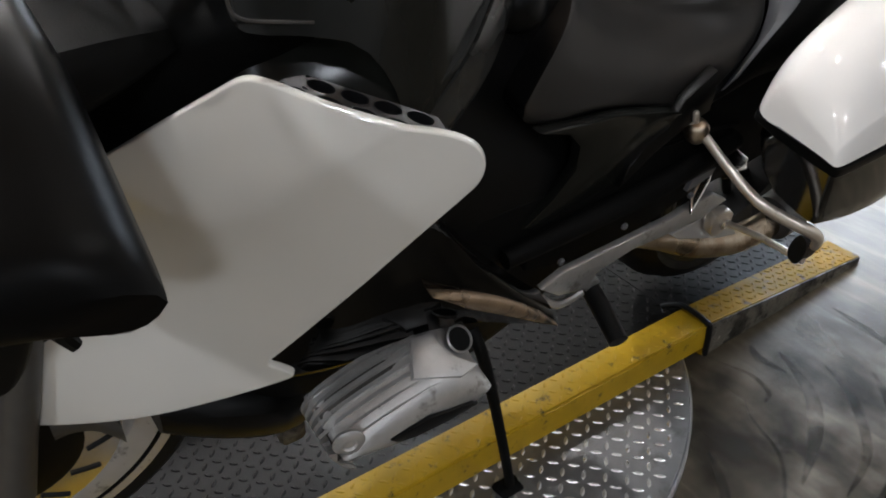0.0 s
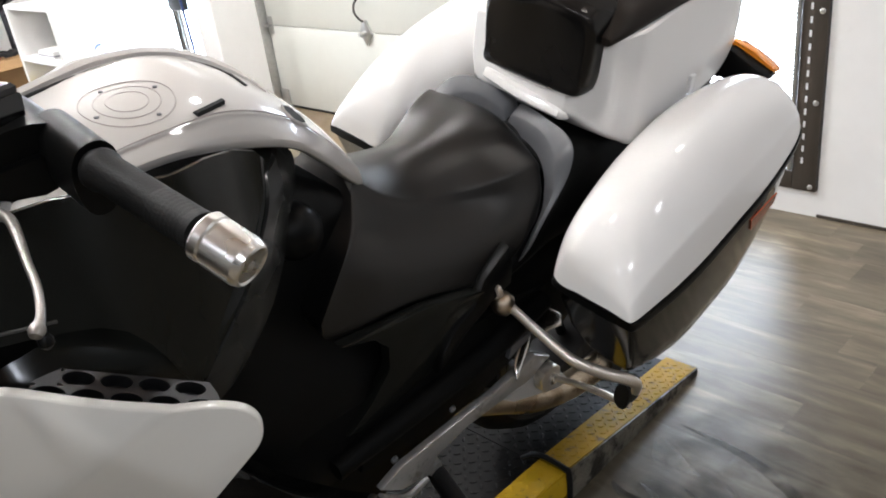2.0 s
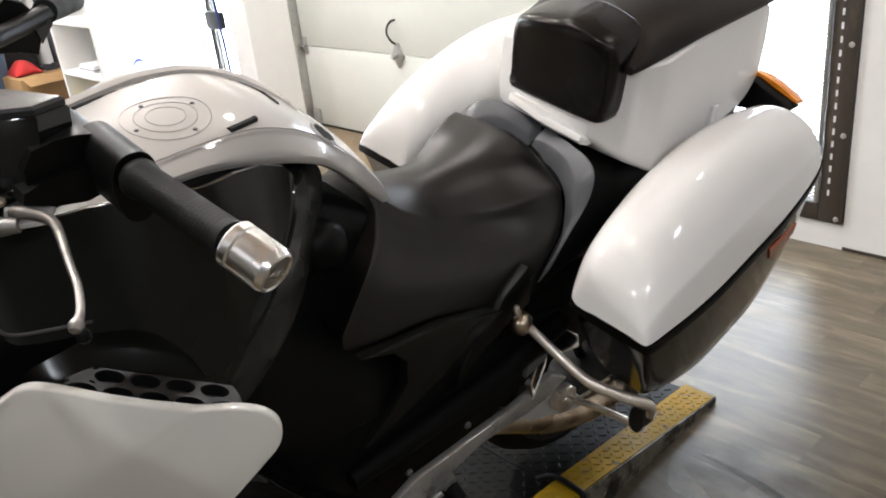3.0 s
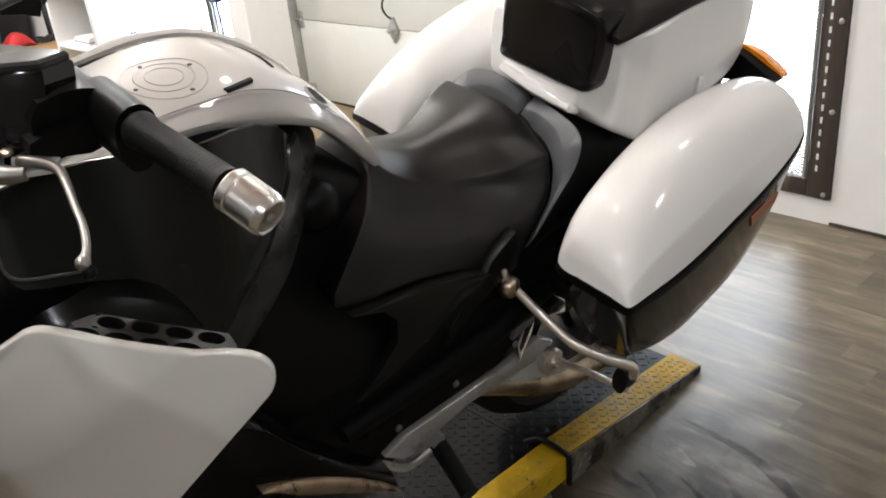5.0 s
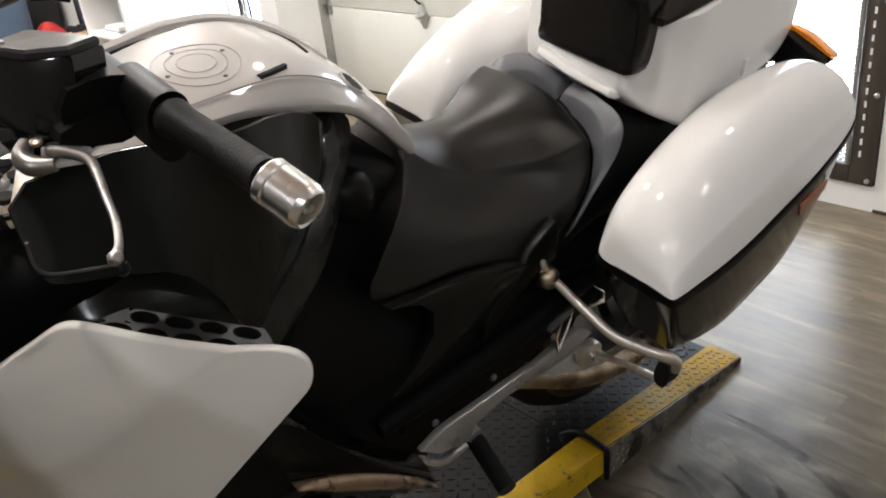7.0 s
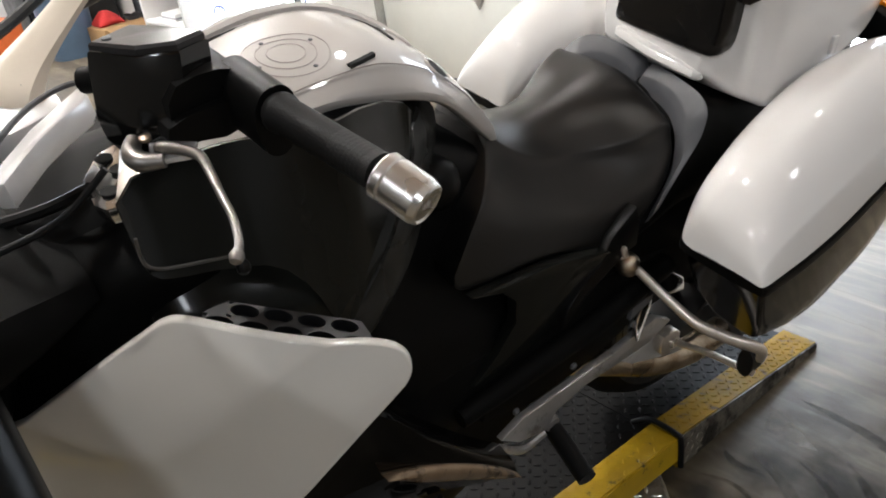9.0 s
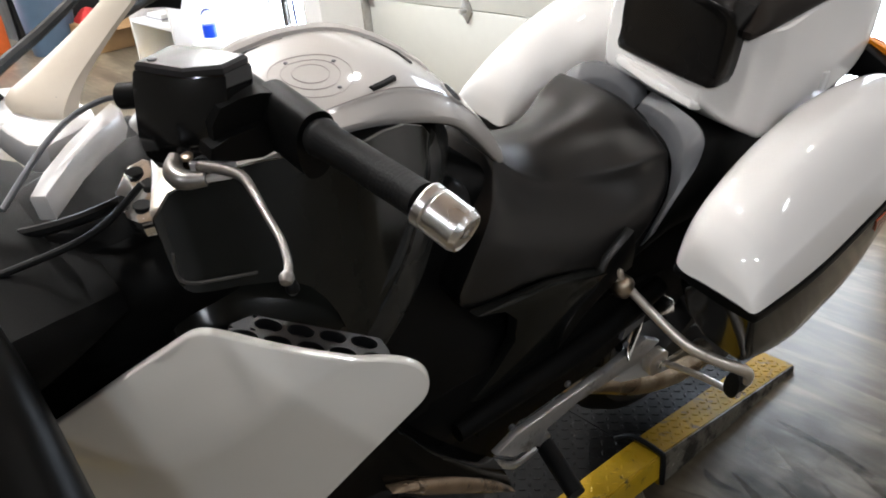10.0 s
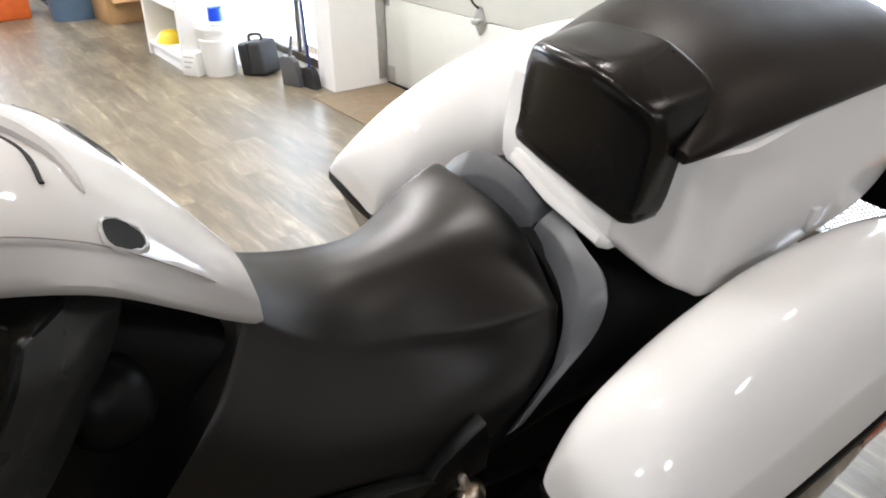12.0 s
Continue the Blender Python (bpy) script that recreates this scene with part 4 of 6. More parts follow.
p("mid_body", body([mirror_ring(y, [(0, t), (w * 0.8, t), (w, (t * 2 + b) / 3), (w2, (t + 2 * b) / 3), (w2 * 0.9, b), (0, b)]) for y, w, w2, t, b in
    ((-1.24, 0.1, 0.16, 0.95, 0.4), (-1.1, 0.085, 0.165, 0.9, 0.39), (-1.0, 0.09, 0.168, 0.84, 0.4), (-0.85, 0.12, 0.165, 0.72, 0.42), (-0.7, 0.14, 0.15, 0.7, 0.44), (-0.58, 0.15, 0.13, 0.72, 0.48))], 18), SATIN_BLACK, None, "black frame cover")
p("tail_body", body([mirror_ring(y, [(0, t), (w * 0.8, t), (w, t - 0.03), (w * 1.02, b + 0.05), (w * 0.7, b), (0, b)]) for y, w, t, b in
    ((-0.78, 0.15, 0.64, 0.56), (-0.70, 0.155, 0.69, 0.58), (-0.64, 0.16, 0.755, 0.6), (-0.59, 0.168, 0.805, 0.61), (-0.52, 0.17, 0.8, 0.62), (-0.4, 0.15, 0.8, 0.66), (-0.28, 0.12, 0.82, 0.72), (-0.2, 0.08, 0.84, 0.76))], 18), MATT_BLACK, None, "matt black tail bodywork")
p("rear_hugger", body([mirror_ring(y, [(0, t), (w * 0.8, t), (w, t - 0.04), (w, b + 0.03), (w * 0.85, b), (0, b)]) for y, w, t, b in
    ((-0.8, 0.12, 0.64, 0.4), (-0.7, 0.15, 0.68, 0.4), (-0.55, 0.16, 0.7, 0.42), (-0.42, 0.17, 0.7, 0.48), (-0.28, 0.17, 0.7, 0.56), (-0.2, 0.12, 0.72, 0.64))], 16, 1), MATT_BLACK, None, "matt black rear mudguard")
# round black filler behind the tank edge
p("frame_knob", lathe([(0, 0.024), (0.02, 0.034), (0.042, 0.037), (0.06, 0.03), (0.069, 0.015), (0.072, 0.001)], (0.06, -1.1, 0.84), (0.5, -1.2, 0.9), 24), SATIN_BLACK)

# side cover
def side(pts, u, depth, tilt=0.0):
    """An upright plate on the bike's left from (y, w) points; tilt leans its foot inwards."""
    return plate([(u - tilt * (0.75 - w), y, w) for y, w in pts], (-depth, 0, 0), 0.003)


cover = p("side_cover", side([(-1.1, 0.7), (-1.03, 0.69), (-0.95, 0.682), (-0.88, 0.664), (-0.808, 0.642), (-0.842, 0.622), (-0.884, 0.603), (-0.913, 0.574), (-0.924, 0.545), (-1.0, 0.53), (-1.06, 0.515), (-1.09, 0.525), (-1.047, 0.56), (-1.014, 0.607), (-1.018, 0.65), (-1.045, 0.68)], 0.174, 0.02, 0.03), COVER_BLACK, None, "dark glossy side cover under the seat")
p("side_fin", side([(-0.82, 0.663), (-0.763, 0.697), (-0.754, 0.66), (-0.757, 0.628), (-0.785, 0.621), (-0.86, 0.588), (-0.922, 0.546), (-0.912, 0.576), (-0.884, 0.606), (-0.843, 0.625)], 0.16, 0.02, -0.1), SATIN_BLACK, None, "dark satin pointed side panel")
p("gearbox_cover", body([[(0.06, y, t), (0.15, y, t), (0.165, y, (t + b) / 2), (0.15, y, b), (0.06, y, b)] for y, t, b in ((-1.24, 0.56, 0.4), (-1.15, 0.58, 0.41), (-1.02, 0.58, 0.42), (-0.9, 0.58, 0.43), (-0.76, 0.6, 0.44))], 10, 1), MATT_BLACK, None, "matt black gearbox cover")

# tank cover
TANK = [  # y, crown, lip's upper edge (half width, height), lip's lower edge
    (-1.415, 1.01, 0.09, 0.997, 0.106, 0.987), (-1.40, 1.026, 0.098, 1.011, 0.113, 1.0), (-1.33, 1.036, 0.098, 1.019, 0.116, 1.007), (-1.25, 1.038, 0.09, 1.022, 0.109, 1.006), (-1.17, 1.036, 0.082, 1.016, 0.1, 0.988),
    (-1.10, 1.01, 0.078, 0.988, 0.101, 0.965), (-1.045, 0.968, 0.072, 0.945, 0.088, 0.92), (-1.0, 0.922, 0.062, 0.9, 0.072, 0.876), (-0.96, 0.872, 0.049, 0.855, 0.055, 0.84)]


def far_side(y):  # the cover reaches further over on its far side
    return float(np.interp(y, [-1.4, -1.3, -1.2, -1.05, -0.96], [0.02, 0.028, 0.024, 0.04, 0.02]))


def far_drop(y):  # and falls away at its far front corner
    return float(np.interp(y, [-1.42, -1.32, -1.24, -1.1, -1.0, -0.96], [0.05, 0.02, -0.014, -0.018, -0.005, 0.0]))


def tank_ring(y, half):
    k = far_side(y)
    return [(u, y, w) for u, w in half] + [(-u - k * min(u / 0.05, 1.0), y, w - far_drop(y) * min(u / 0.1, 1.2)) for u, w in half[::-1] if u > 1e-6]


tank = p("tank_cover", body([tank_ring(y, [(0, t), (a * 0.5, t - (t - aw) * 0.25), (a * 0.93, aw + 0.002), (a * 0.985, aw - 0.0015), (a * 1.02, aw - 0.0045), (b * 0.99, bw + 0.002), (b, bw - 0.003), (b * 0.97, bw - 0.011), (b * 0.85, bw - 0.014), (0, bw - 0.014)]) for y, t, a, aw, b, bw in TANK], 40, 1), TANK_SHADED_WHITE, None, "white tank cover with a round filler lid", 30)


def tank_top(u, y):
    """Height of the tank cover's skin."""
    row = min(catmull(TANK, 200), key=lambda r: abs(r[0] - y))
    t, a, aw, b, bw = row[1:]
    if u < 0:
        a, b = a + far_side(y), b + far_side(y)
    f = abs(u) / a
    t, aw, bw = (t, aw - far_drop(y), bw - far_drop(y)) if u < 0 else (t, aw, bw)
    return t - (t - aw) * f * f if f < 1 else aw - (aw - bw) * min((abs(u) - a) / (b - a), 1.0)


def on_tank(path, radius, name, mat, lift=0.0005, count=40):
    pts = catmull(path, count)
    return p(name, tube([(q[0], q[1], tank_top(q[0], q[1]) + lift) for q in pts], radius, 6), mat, tank)


CAP_U, CAP_Y = 0.032, -1.254
for rad, name in ((0.043, "filler_lid_seam"), (0.03, "filler_ring_seam"), (0.019, "lock_seam")):
    on_tank([(CAP_U + rad * math.cos(a), CAP_Y + rad * 1.12 * math.sin(a)) for a in (2 * math.pi * k / 16 for k in range(17))], 0.0005, name, GREY_LINE)
for a in (0.4, 1.9, 3.4, 5.0):
    u, y = CAP_U + 0.036 * math.cos(a), CAP_Y + 0.04 * math.sin(a)
    p("lid_screw", lathe([(0, 0.0026), (0.0012, 0.0026), (0.0016, 0.001)], (u, y, tank_top(u, y) - 0.0008), (u, y, 2), 10), GREY_PLASTIC, tank)
p("lip_seam", tube([(row[2] * 0.985, row[0], row[3] + 0.0008) for row in catmull(TANK, 60)[4:52]], 0.0007, 6), GREY_LINE, tank)
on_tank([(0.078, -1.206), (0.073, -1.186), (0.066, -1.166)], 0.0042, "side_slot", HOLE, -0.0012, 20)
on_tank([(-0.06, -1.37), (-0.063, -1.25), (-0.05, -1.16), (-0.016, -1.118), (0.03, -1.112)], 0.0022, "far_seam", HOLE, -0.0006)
on_tank([(-0.062, -1.4), (-0.072, -1.36), (-0.075, -1.25), (-0.06, -1.15), (-0.02, -1.1), (0.03, -1.085)], [0.009 * min(1.0, 0.2 + k / 8, 0.1 + (59 - k) / 18) for k in range(60)], "raised_rib", TANK_SHADED_WHITE, 0.0, 60)
def tank_opening(corners):
    """Hollow's shade as a dark plate, with raised rounded rim, on the tank's skin."""
    u, y = sum(c[0] for c in corners) / 4, sum(c[1] for c in corners) / 4
    round_pts = chaikin([Vector((a, b, 0)) for a, b in corners], 3)

    def grown(f, lift):
        return [Vector((u + (q.x - u) * f, y + (q.y - y) * f, tank_top(u + (q.x - u) * f, y + (q.y - y) * f) + lift)) for q in round_pts]
    rings = [grown(1.24, -0.001), grown(1.16, 0.0014), grown(1.06, 0.0018), grown(1.0, 0.0004), grown(0.96, -0.004)]
    p("opening_rim", loft(rings, cap=False), TANK_SHADED_WHITE, tank)
    p("opening", plate(grown(1.0, 0.001), (0, 0, -0.003), 0.0), HOLE, tank, "dark plate painting the opening's shade")


tank_opening([(0.05, -1.082), (0.048, -1.054), (0.066, -1.054), (0.078, -1.084)])
tank_opening([(-0.108, -1.078), (-0.082, -1.038), (-0.056, -1.034), (-0.078, -1.064)])


# seat: stations from the nose to the rear; crown (y, w), then crease, flank and lower edge (u, y, w)
SEAT = [
    ((-0.966, 0.861), (0.05, -0.977, 0.851), (0.112, -1.03, 0.803), (0.149, -1.114, 0.73)),
    ((-0.957, 0.852), (0.055, -0.968, 0.842), (0.118, -1.02, 0.797), (0.153, -1.11, 0.708)),
    ((-0.925, 0.828), (0.063, -0.93, 0.81), (0.126, -0.98, 0.763), (0.154, -1.06, 0.694)),
    ((-0.87, 0.811), (0.069, -0.87, 0.777), (0.13, -0.91, 0.735), (0.154, -0.98, 0.688)),
    ((-0.81, 0.814), (0.075, -0.805, 0.765), (0.134, -0.84, 0.716), (0.154, -0.9, 0.67)),
    ((-0.755, 0.821), (0.091, -0.757, 0.766), (0.141, -0.78, 0.71), (0.156, -0.82, 0.645)),
    ((-0.705, 0.829), (0.108, -0.712, 0.775), (0.147, -0.725, 0.714), (0.158, -0.755, 0.652)),
    ((-0.658, 0.832), (0.118, -0.665, 0.784), (0.148, -0.683, 0.73), (0.157, -0.712, 0.683)),
    ((-0.632, 0.822), (0.117, -0.648, 0.78), (0.139, -0.658, 0.742), (0.148, -0.676, 0.71)),
    ((-0.615, 0.8), (0.1, -0.64, 0.77), (0.115, -0.648, 0.745), (0.12, -0.66, 0.72))]


def seat_ring(crown, crease, flank, low):
    (cy, cw), (au, ay, aw) = crown, crease
    rise = cw - aw
    half = [(0, cy, cw), (au * 0.5, cy * 0.6 + ay * 0.4, cw - rise * 0.36), (au * 0.86, cy * 0.15 + ay * 0.85, aw + rise * 0.19), (au * 0.985, ay, aw + rise * 0.045), (au * 1.03, ay, aw - 0.003),
            (au * 1.03 * 0.85 + flank[0] * 0.15, ay * 0.85 + flank[1] * 0.15, aw * 0.66 + flank[2] * 0.34), flank, (flank[0] * 0.3 + low[0] * 0.7, flank[1] * 0.3 + low[1] * 0.7, flank[2] * 0.3 + low[2] * 0.7), low,
            (low[0] * 0.94, low[1] + 0.006, low[2] - 0.004), (0, low[1] + 0.02, low[2] - 0.003)]
    # the far side of the cushion stands a little higher
    lift = [0, 0.3, 0.34, 0.36, 0.36, 0.3, 0.15, 0.05, 0, 0, 0]
    return half + [(-u, y, w + k * u * min(1.0, max(0.0, (cy + 0.97) / 0.08))) for (u, y, w), k in list(zip(half, lift))[::-1] if u > 1e-6]


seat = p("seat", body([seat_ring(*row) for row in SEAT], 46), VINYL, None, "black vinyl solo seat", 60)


# grey trims round the seat's rear
def seat_trim(outer, inner, drop):
    rings = []
    for o, i in zip(catmull(outer, 26), catmull(inner, 26)):
        ov, iv = Vector(o), Vector(i)
        down = Vector(drop)
        rings.append([ov, ov.lerp(iv, 0.1) + Vector((0, 0, 0.003)), ov.lerp(iv, 0.9) + Vector((0, 0, 0.003)), iv, iv + down, ov + down])
    return p("seat_trim", loft(rings), GREY_PLASTIC, None, "grey plastic seat surround")


seat_trim([(0.018, -0.572, 0.825), (0.06, -0.59, 0.83), (0.1, -0.606, 0.833), (0.14, -0.614, 0.828), (0.167, -0.63, 0.817), (0.172, -0.637, 0.789), (0.172, -0.651, 0.76), (0.17, -0.681, 0.719), (0.169, -0.713, 0.674)],
          [(0.018, -0.601, 0.809), (0.05, -0.607, 0.815), (0.085, -0.62, 0.818), (0.118, -0.631, 0.81), (0.142, -0.643, 0.79), (0.155, -0.656, 0.765), (0.162, -0.667, 0.742), (0.165, -0.692, 0.71), (0.167, -0.72, 0.671)], (-0.014, 0, -0.03))
seat_trim([(0.002, -0.572, 0.828), (-0.03, -0.594, 0.845), (-0.08, -0.602, 0.85), (-0.115, -0.615, 0.836), (-0.145, -0.632, 0.793), (-0.158, -0.68, 0.72)],
          [(0.002, -0.601, 0.811), (-0.03, -0.612, 0.826), (-0.065, -0.622, 0.828), (-0.095, -0.638, 0.812), (-0.12, -0.66, 0.772), (-0.142, -0.7, 0.71)], (0.014, 0, -0.03))

# tail case with backrest pad
CXC = 0.04
CASE = [  # y, far side, near side, bottom, top
    (-0.592, -0.08, 0.116, 0.846, 0.962), (-0.589, -0.084, 0.12, 0.841, 0.965), (-0.576, -0.095, 0.132, 0.833, 0.967), (-0.56, -0.105, 0.153, 0.819, 0.969), (-0.545, -0.112, 0.178, 0.808, 0.973), (-0.52, -0.117, 0.192, 0.796, 0.979),
    (-0.497, -0.12, 0.199, 0.788, 0.984), (-0.43, -0.122, 0.2, 0.798, 1.0), (-0.37, -0.122, 0.2, 0.81, 1.01), (-0.25, -0.12, 0.197, 0.834, 1.021), (-0.19, -0.112, 0.188, 0.862, 1.012), (-0.157, -0.1, 0.176, 0.893, 0.98), (-0.148, -0.09, 0.165, 0.915, 0.95)]
case = p("tail_case", body([[(u, y, w) for u, w in ((a, b + 0.014), (a, t - 0.006), (a + 0.006, t), (c - 0.018, t), (c - 0.01, t - 0.006), (c - 0.003, b + 0.02), (c - 0.006, b + 0.004), (c - 0.02, b), (a + 0.02, b))] for y, a, c, b, t in CASE], 50, 1), WHITE_PAINT, None, "white radio case on the tail", 30)
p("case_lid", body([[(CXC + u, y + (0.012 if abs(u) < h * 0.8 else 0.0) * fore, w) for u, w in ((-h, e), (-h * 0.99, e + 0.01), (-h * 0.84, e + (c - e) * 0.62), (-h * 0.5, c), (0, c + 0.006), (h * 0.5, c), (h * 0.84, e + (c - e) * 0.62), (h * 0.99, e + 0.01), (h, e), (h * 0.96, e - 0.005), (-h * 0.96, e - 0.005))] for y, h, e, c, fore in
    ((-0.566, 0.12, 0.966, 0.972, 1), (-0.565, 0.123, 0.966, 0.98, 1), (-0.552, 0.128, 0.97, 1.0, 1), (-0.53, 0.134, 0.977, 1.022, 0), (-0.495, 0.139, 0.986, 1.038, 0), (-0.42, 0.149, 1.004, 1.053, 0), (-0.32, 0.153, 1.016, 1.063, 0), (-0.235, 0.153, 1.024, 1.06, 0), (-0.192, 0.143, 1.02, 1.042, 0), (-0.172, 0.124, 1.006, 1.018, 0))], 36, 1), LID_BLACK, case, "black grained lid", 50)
# backrest pad: a domed front face, two flat slopes on top, and a hip edge that runs to a pointed rear
PAD = [(-0.072, 0.902), (-0.069, 0.95), (-0.064, 0.985), (-0.055, 1.004), (-0.03, 1.013), (0.01, 1.021), (0.05, 1.028), (0.07, 1.027), (0.11, 1.018), (0.132, 1.009), (0.144, 0.992), (0.146, 0.95), (0.146, 0.906), (0.141, 0.884), (0.124, 0.877), (-0.052, 0.88), (-0.068, 0.886)]


def pad_ring(y, k, low, rise, bend):
    """One cross section: k scales it about its middle, low lifts its lower edge, bend lays its sides back."""
    out = []
    for u, w in PAD:
        f = (u - 0.04) / 0.11
        out.append((0.04 + (u - 0.04) * k, y + bend * f * f, max(0.955 + (w - 0.955) * min(k * 1.01, 1.0) + (rise if w > 0.98 else 0.0), low)))
    return out


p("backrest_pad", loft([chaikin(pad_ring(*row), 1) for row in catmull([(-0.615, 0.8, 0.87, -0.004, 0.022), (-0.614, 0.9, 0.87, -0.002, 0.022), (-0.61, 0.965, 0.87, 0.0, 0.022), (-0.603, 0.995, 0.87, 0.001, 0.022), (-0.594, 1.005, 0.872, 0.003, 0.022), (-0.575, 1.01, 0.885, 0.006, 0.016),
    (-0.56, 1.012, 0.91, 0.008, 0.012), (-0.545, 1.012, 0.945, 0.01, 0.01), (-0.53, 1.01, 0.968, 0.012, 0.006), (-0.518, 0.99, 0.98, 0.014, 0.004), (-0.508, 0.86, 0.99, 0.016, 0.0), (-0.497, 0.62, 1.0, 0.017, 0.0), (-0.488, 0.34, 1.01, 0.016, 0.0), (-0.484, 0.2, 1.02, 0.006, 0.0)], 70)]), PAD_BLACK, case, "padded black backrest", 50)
strip_bm = bmesh.new()
strip_rows = []
for u, y, w in ((-0.052, -0.586, 0.864), (-0.046, -0.588, 0.863), (0.03, -0.595, 0.853), (0.108, -0.584, 0.841), (0.116, -0.579, 0.839)):
    k = 0.7 if u in (-0.052, 0.116) else 1.0
    strip_rows.append([(u, y - 0.016 * k, w + 0.006 * k), (u, y - 0.012 * k, w + 0.01 * k), (u, y + 0.01, w + 0.012 * k), (u, y + 0.01, w - 0.006 * k), (u, y - 0.012 * k, w - 0.006 * k), (u, y - 0.017 * k, w)])
p("front_strip", loft([[Vector(q) for q in ring] for ring in strip_rows], bm=strip_bm), WHITE_PAINT, case, "white strip under the pad")
p("case_latch", box(0.194, 0.202, -0.356, -0.338, 0.84, 0.872, 0.003), WHITE_PAINT, case)
p("case_bracket", box(-0.1, 0.14, -0.5, -0.28, 0.77, 0.812, 0.01), MATT_BLACK, case)
p("bracket_arm", tube([(0.12, -0.3, 0.79), (0.17, -0.27, 0.83), (0.16, -0.22, 0.86)], 0.012, 8, 10), SATIN_BLACK, case)

# rear lamp
LAMP = [(0.147, 0.864), (0.172, 0.864), (0.243, 0.838), (0.25, 0.829), (0.241, 0.817), (0.171, 0.807), (0.134, 0.801), (0.127, 0.754), (0.09, 0.76), (0.09, 0.85)]
lamp_box = p("rear_turn_lamp", plate([(u, -0.116, w) for u, w in LAMP], (0, -0.05, 0), 0.004), SATIN_BLACK, None, "black tail lamp housing with an orange lens")
p("orange_lens", plate([(0.142, -0.11, 0.866), (0.165, -0.11, 0.87), (0.205, -0.108, 0.86), (0.249, -0.104, 0.838), (0.251, -0.104, 0.832), (0.2, -0.106, 0.846), (0.145, -0.109, 0.85)], (0, -0.03, 0.003), 0.002), ORANGE, lamp_box, "orange lens")
p("tail_light", box(-0.09, 0.07, -0.17, -0.12, 0.79, 0.85, 0.012), RED_LENS, lamp_box)


# panniers
def pannier(s):
    # lid edge: y, w, height of the lid over it, inner and outer side
    base = [(-0.738, 0.657, 0.014, 0.246, 0.37), (-0.735, 0.657, 0.044, 0.234, 0.376), (-0.722, 0.658, 0.076, 0.225, 0.379), (-0.69, 0.663, 0.112, 0.212, 0.382), (-0.64, 0.672, 0.142, 0.204, 0.386), (-0.57, 0.687, 0.163, 0.198, 0.388), (-0.48, 0.711, 0.166, 0.196, 0.386),
            (-0.39, 0.733, 0.152, 0.198, 0.382), (-0.31, 0.754, 0.128, 0.204, 0.374), (-0.255, 0.773, 0.098, 0.212, 0.366), (-0.222, 0.786, 0.062, 0.224, 0.356), (-0.21, 0.79, 0.014, 0.24, 0.345)]
    feet = [(-0.672, 0.508), (-0.67, 0.506), (-0.66, 0.502), (-0.63, 0.496), (-0.585, 0.49), (-0.52, 0.49), (-0.45, 0.503), (-0.36, 0.526), (-0.29, 0.56), (-0.235, 0.598), (-0.2, 0.63), (-0.192, 0.645)]
    shell_rings, rings, trim = [], [], []
    for (y, w, h, a, b), (fy, fw) in zip(base, feet):
        shell_rings.append([(s * u, yy, ww) for u, yy, ww in ((a + 0.006, y, w - 0.004), (b - 0.003, y, w - 0.004), (b - 0.003, y * 0.85 + fy * 0.15, w * 0.85 + fw * 0.15), (b - 0.016, y * 0.1 + fy * 0.9, w * 0.1 + fw * 0.9), (b - 0.027, fy, fw), (a + 0.02, fy, fw + 0.01))])
        span = b - a
        rings.append([(s * u, y, ww) for u, ww in ((a, w), (a, w + h * 0.42), (a + span * 0.07, w + h * 0.74), (a + span * 0.22, w + h * 0.94), (a + span * 0.42, w + h), (a + span * 0.6, w + h * 0.95), (a + span * 0.78, w + h * 0.76), (b - span * 0.1, w + h * 0.5), (b - span * 0.07, w + h * 0.43), (b - span * 0.012, w + h * 0.12), (b, w))])
        trim.append([(s * u, y, ww) for u, ww in ((a - 0.002, w - 0.014), (a - 0.002, w + 0.003), (b + 0.002, w + 0.003), (b + 0.0035, w - 0.007), (b + 0.002, w - 0.016))])
    shell = p("pannier", body(shell_rings, 30, 1), SHELL_BLACK, None, "black lower pannier shell with a white lid")
    p("pannier_lid", body(rings, 48, 2), WHITE_PAINT, shell, "glossy white pannier lid", 50)
    p("trim_band", body(trim, 36, 1), SATIN_BLACK, shell, "black rubber trim band")
    p("side_reflector", plate([(s * 0.376, -0.378, 0.66), (s * 0.379, -0.4, 0.69), (s * 0.377, -0.31, 0.707), (s * 0.374, -0.303, 0.682)], (s * 0.002, 0, 0), 0.0), RED_LENS, shell, "orange-red side reflector")
    return shell


pannier(1)
far = pannier(-1)
far.location = (0, 0.07, 0.012)

# fairing panel: angled white wing with a fold
def wing_u(y, w):
    return 0.217 + 0.70 * (y + 1.486) - 0.149 * (w - 0.916)


WING = [(-2.08, 0.46), (-1.79, 0.445), (-1.72, 0.452), (-1.637, 0.477), (-1.56, 0.519), (-1.5, 0.557), (-1.489, 0.567), (-1.5, 0.575), (-1.516, 0.581), (-1.5, 0.6), (-1.443, 0.677), (-1.388, 0.753), (-1.345, 0.812), (-1.327, 0.838), (-1.326, 0.864), (-1.342, 0.881), (-1.39, 0.889),
        (-1.434, 0.9), (-1.478, 0.917), (-1.495, 0.92), (-1.512, 0.909), (-1.56, 0.872), (-1.617, 0.829), (-1.72, 0.75), (-1.9, 0.67), (-2.08, 0.6)]


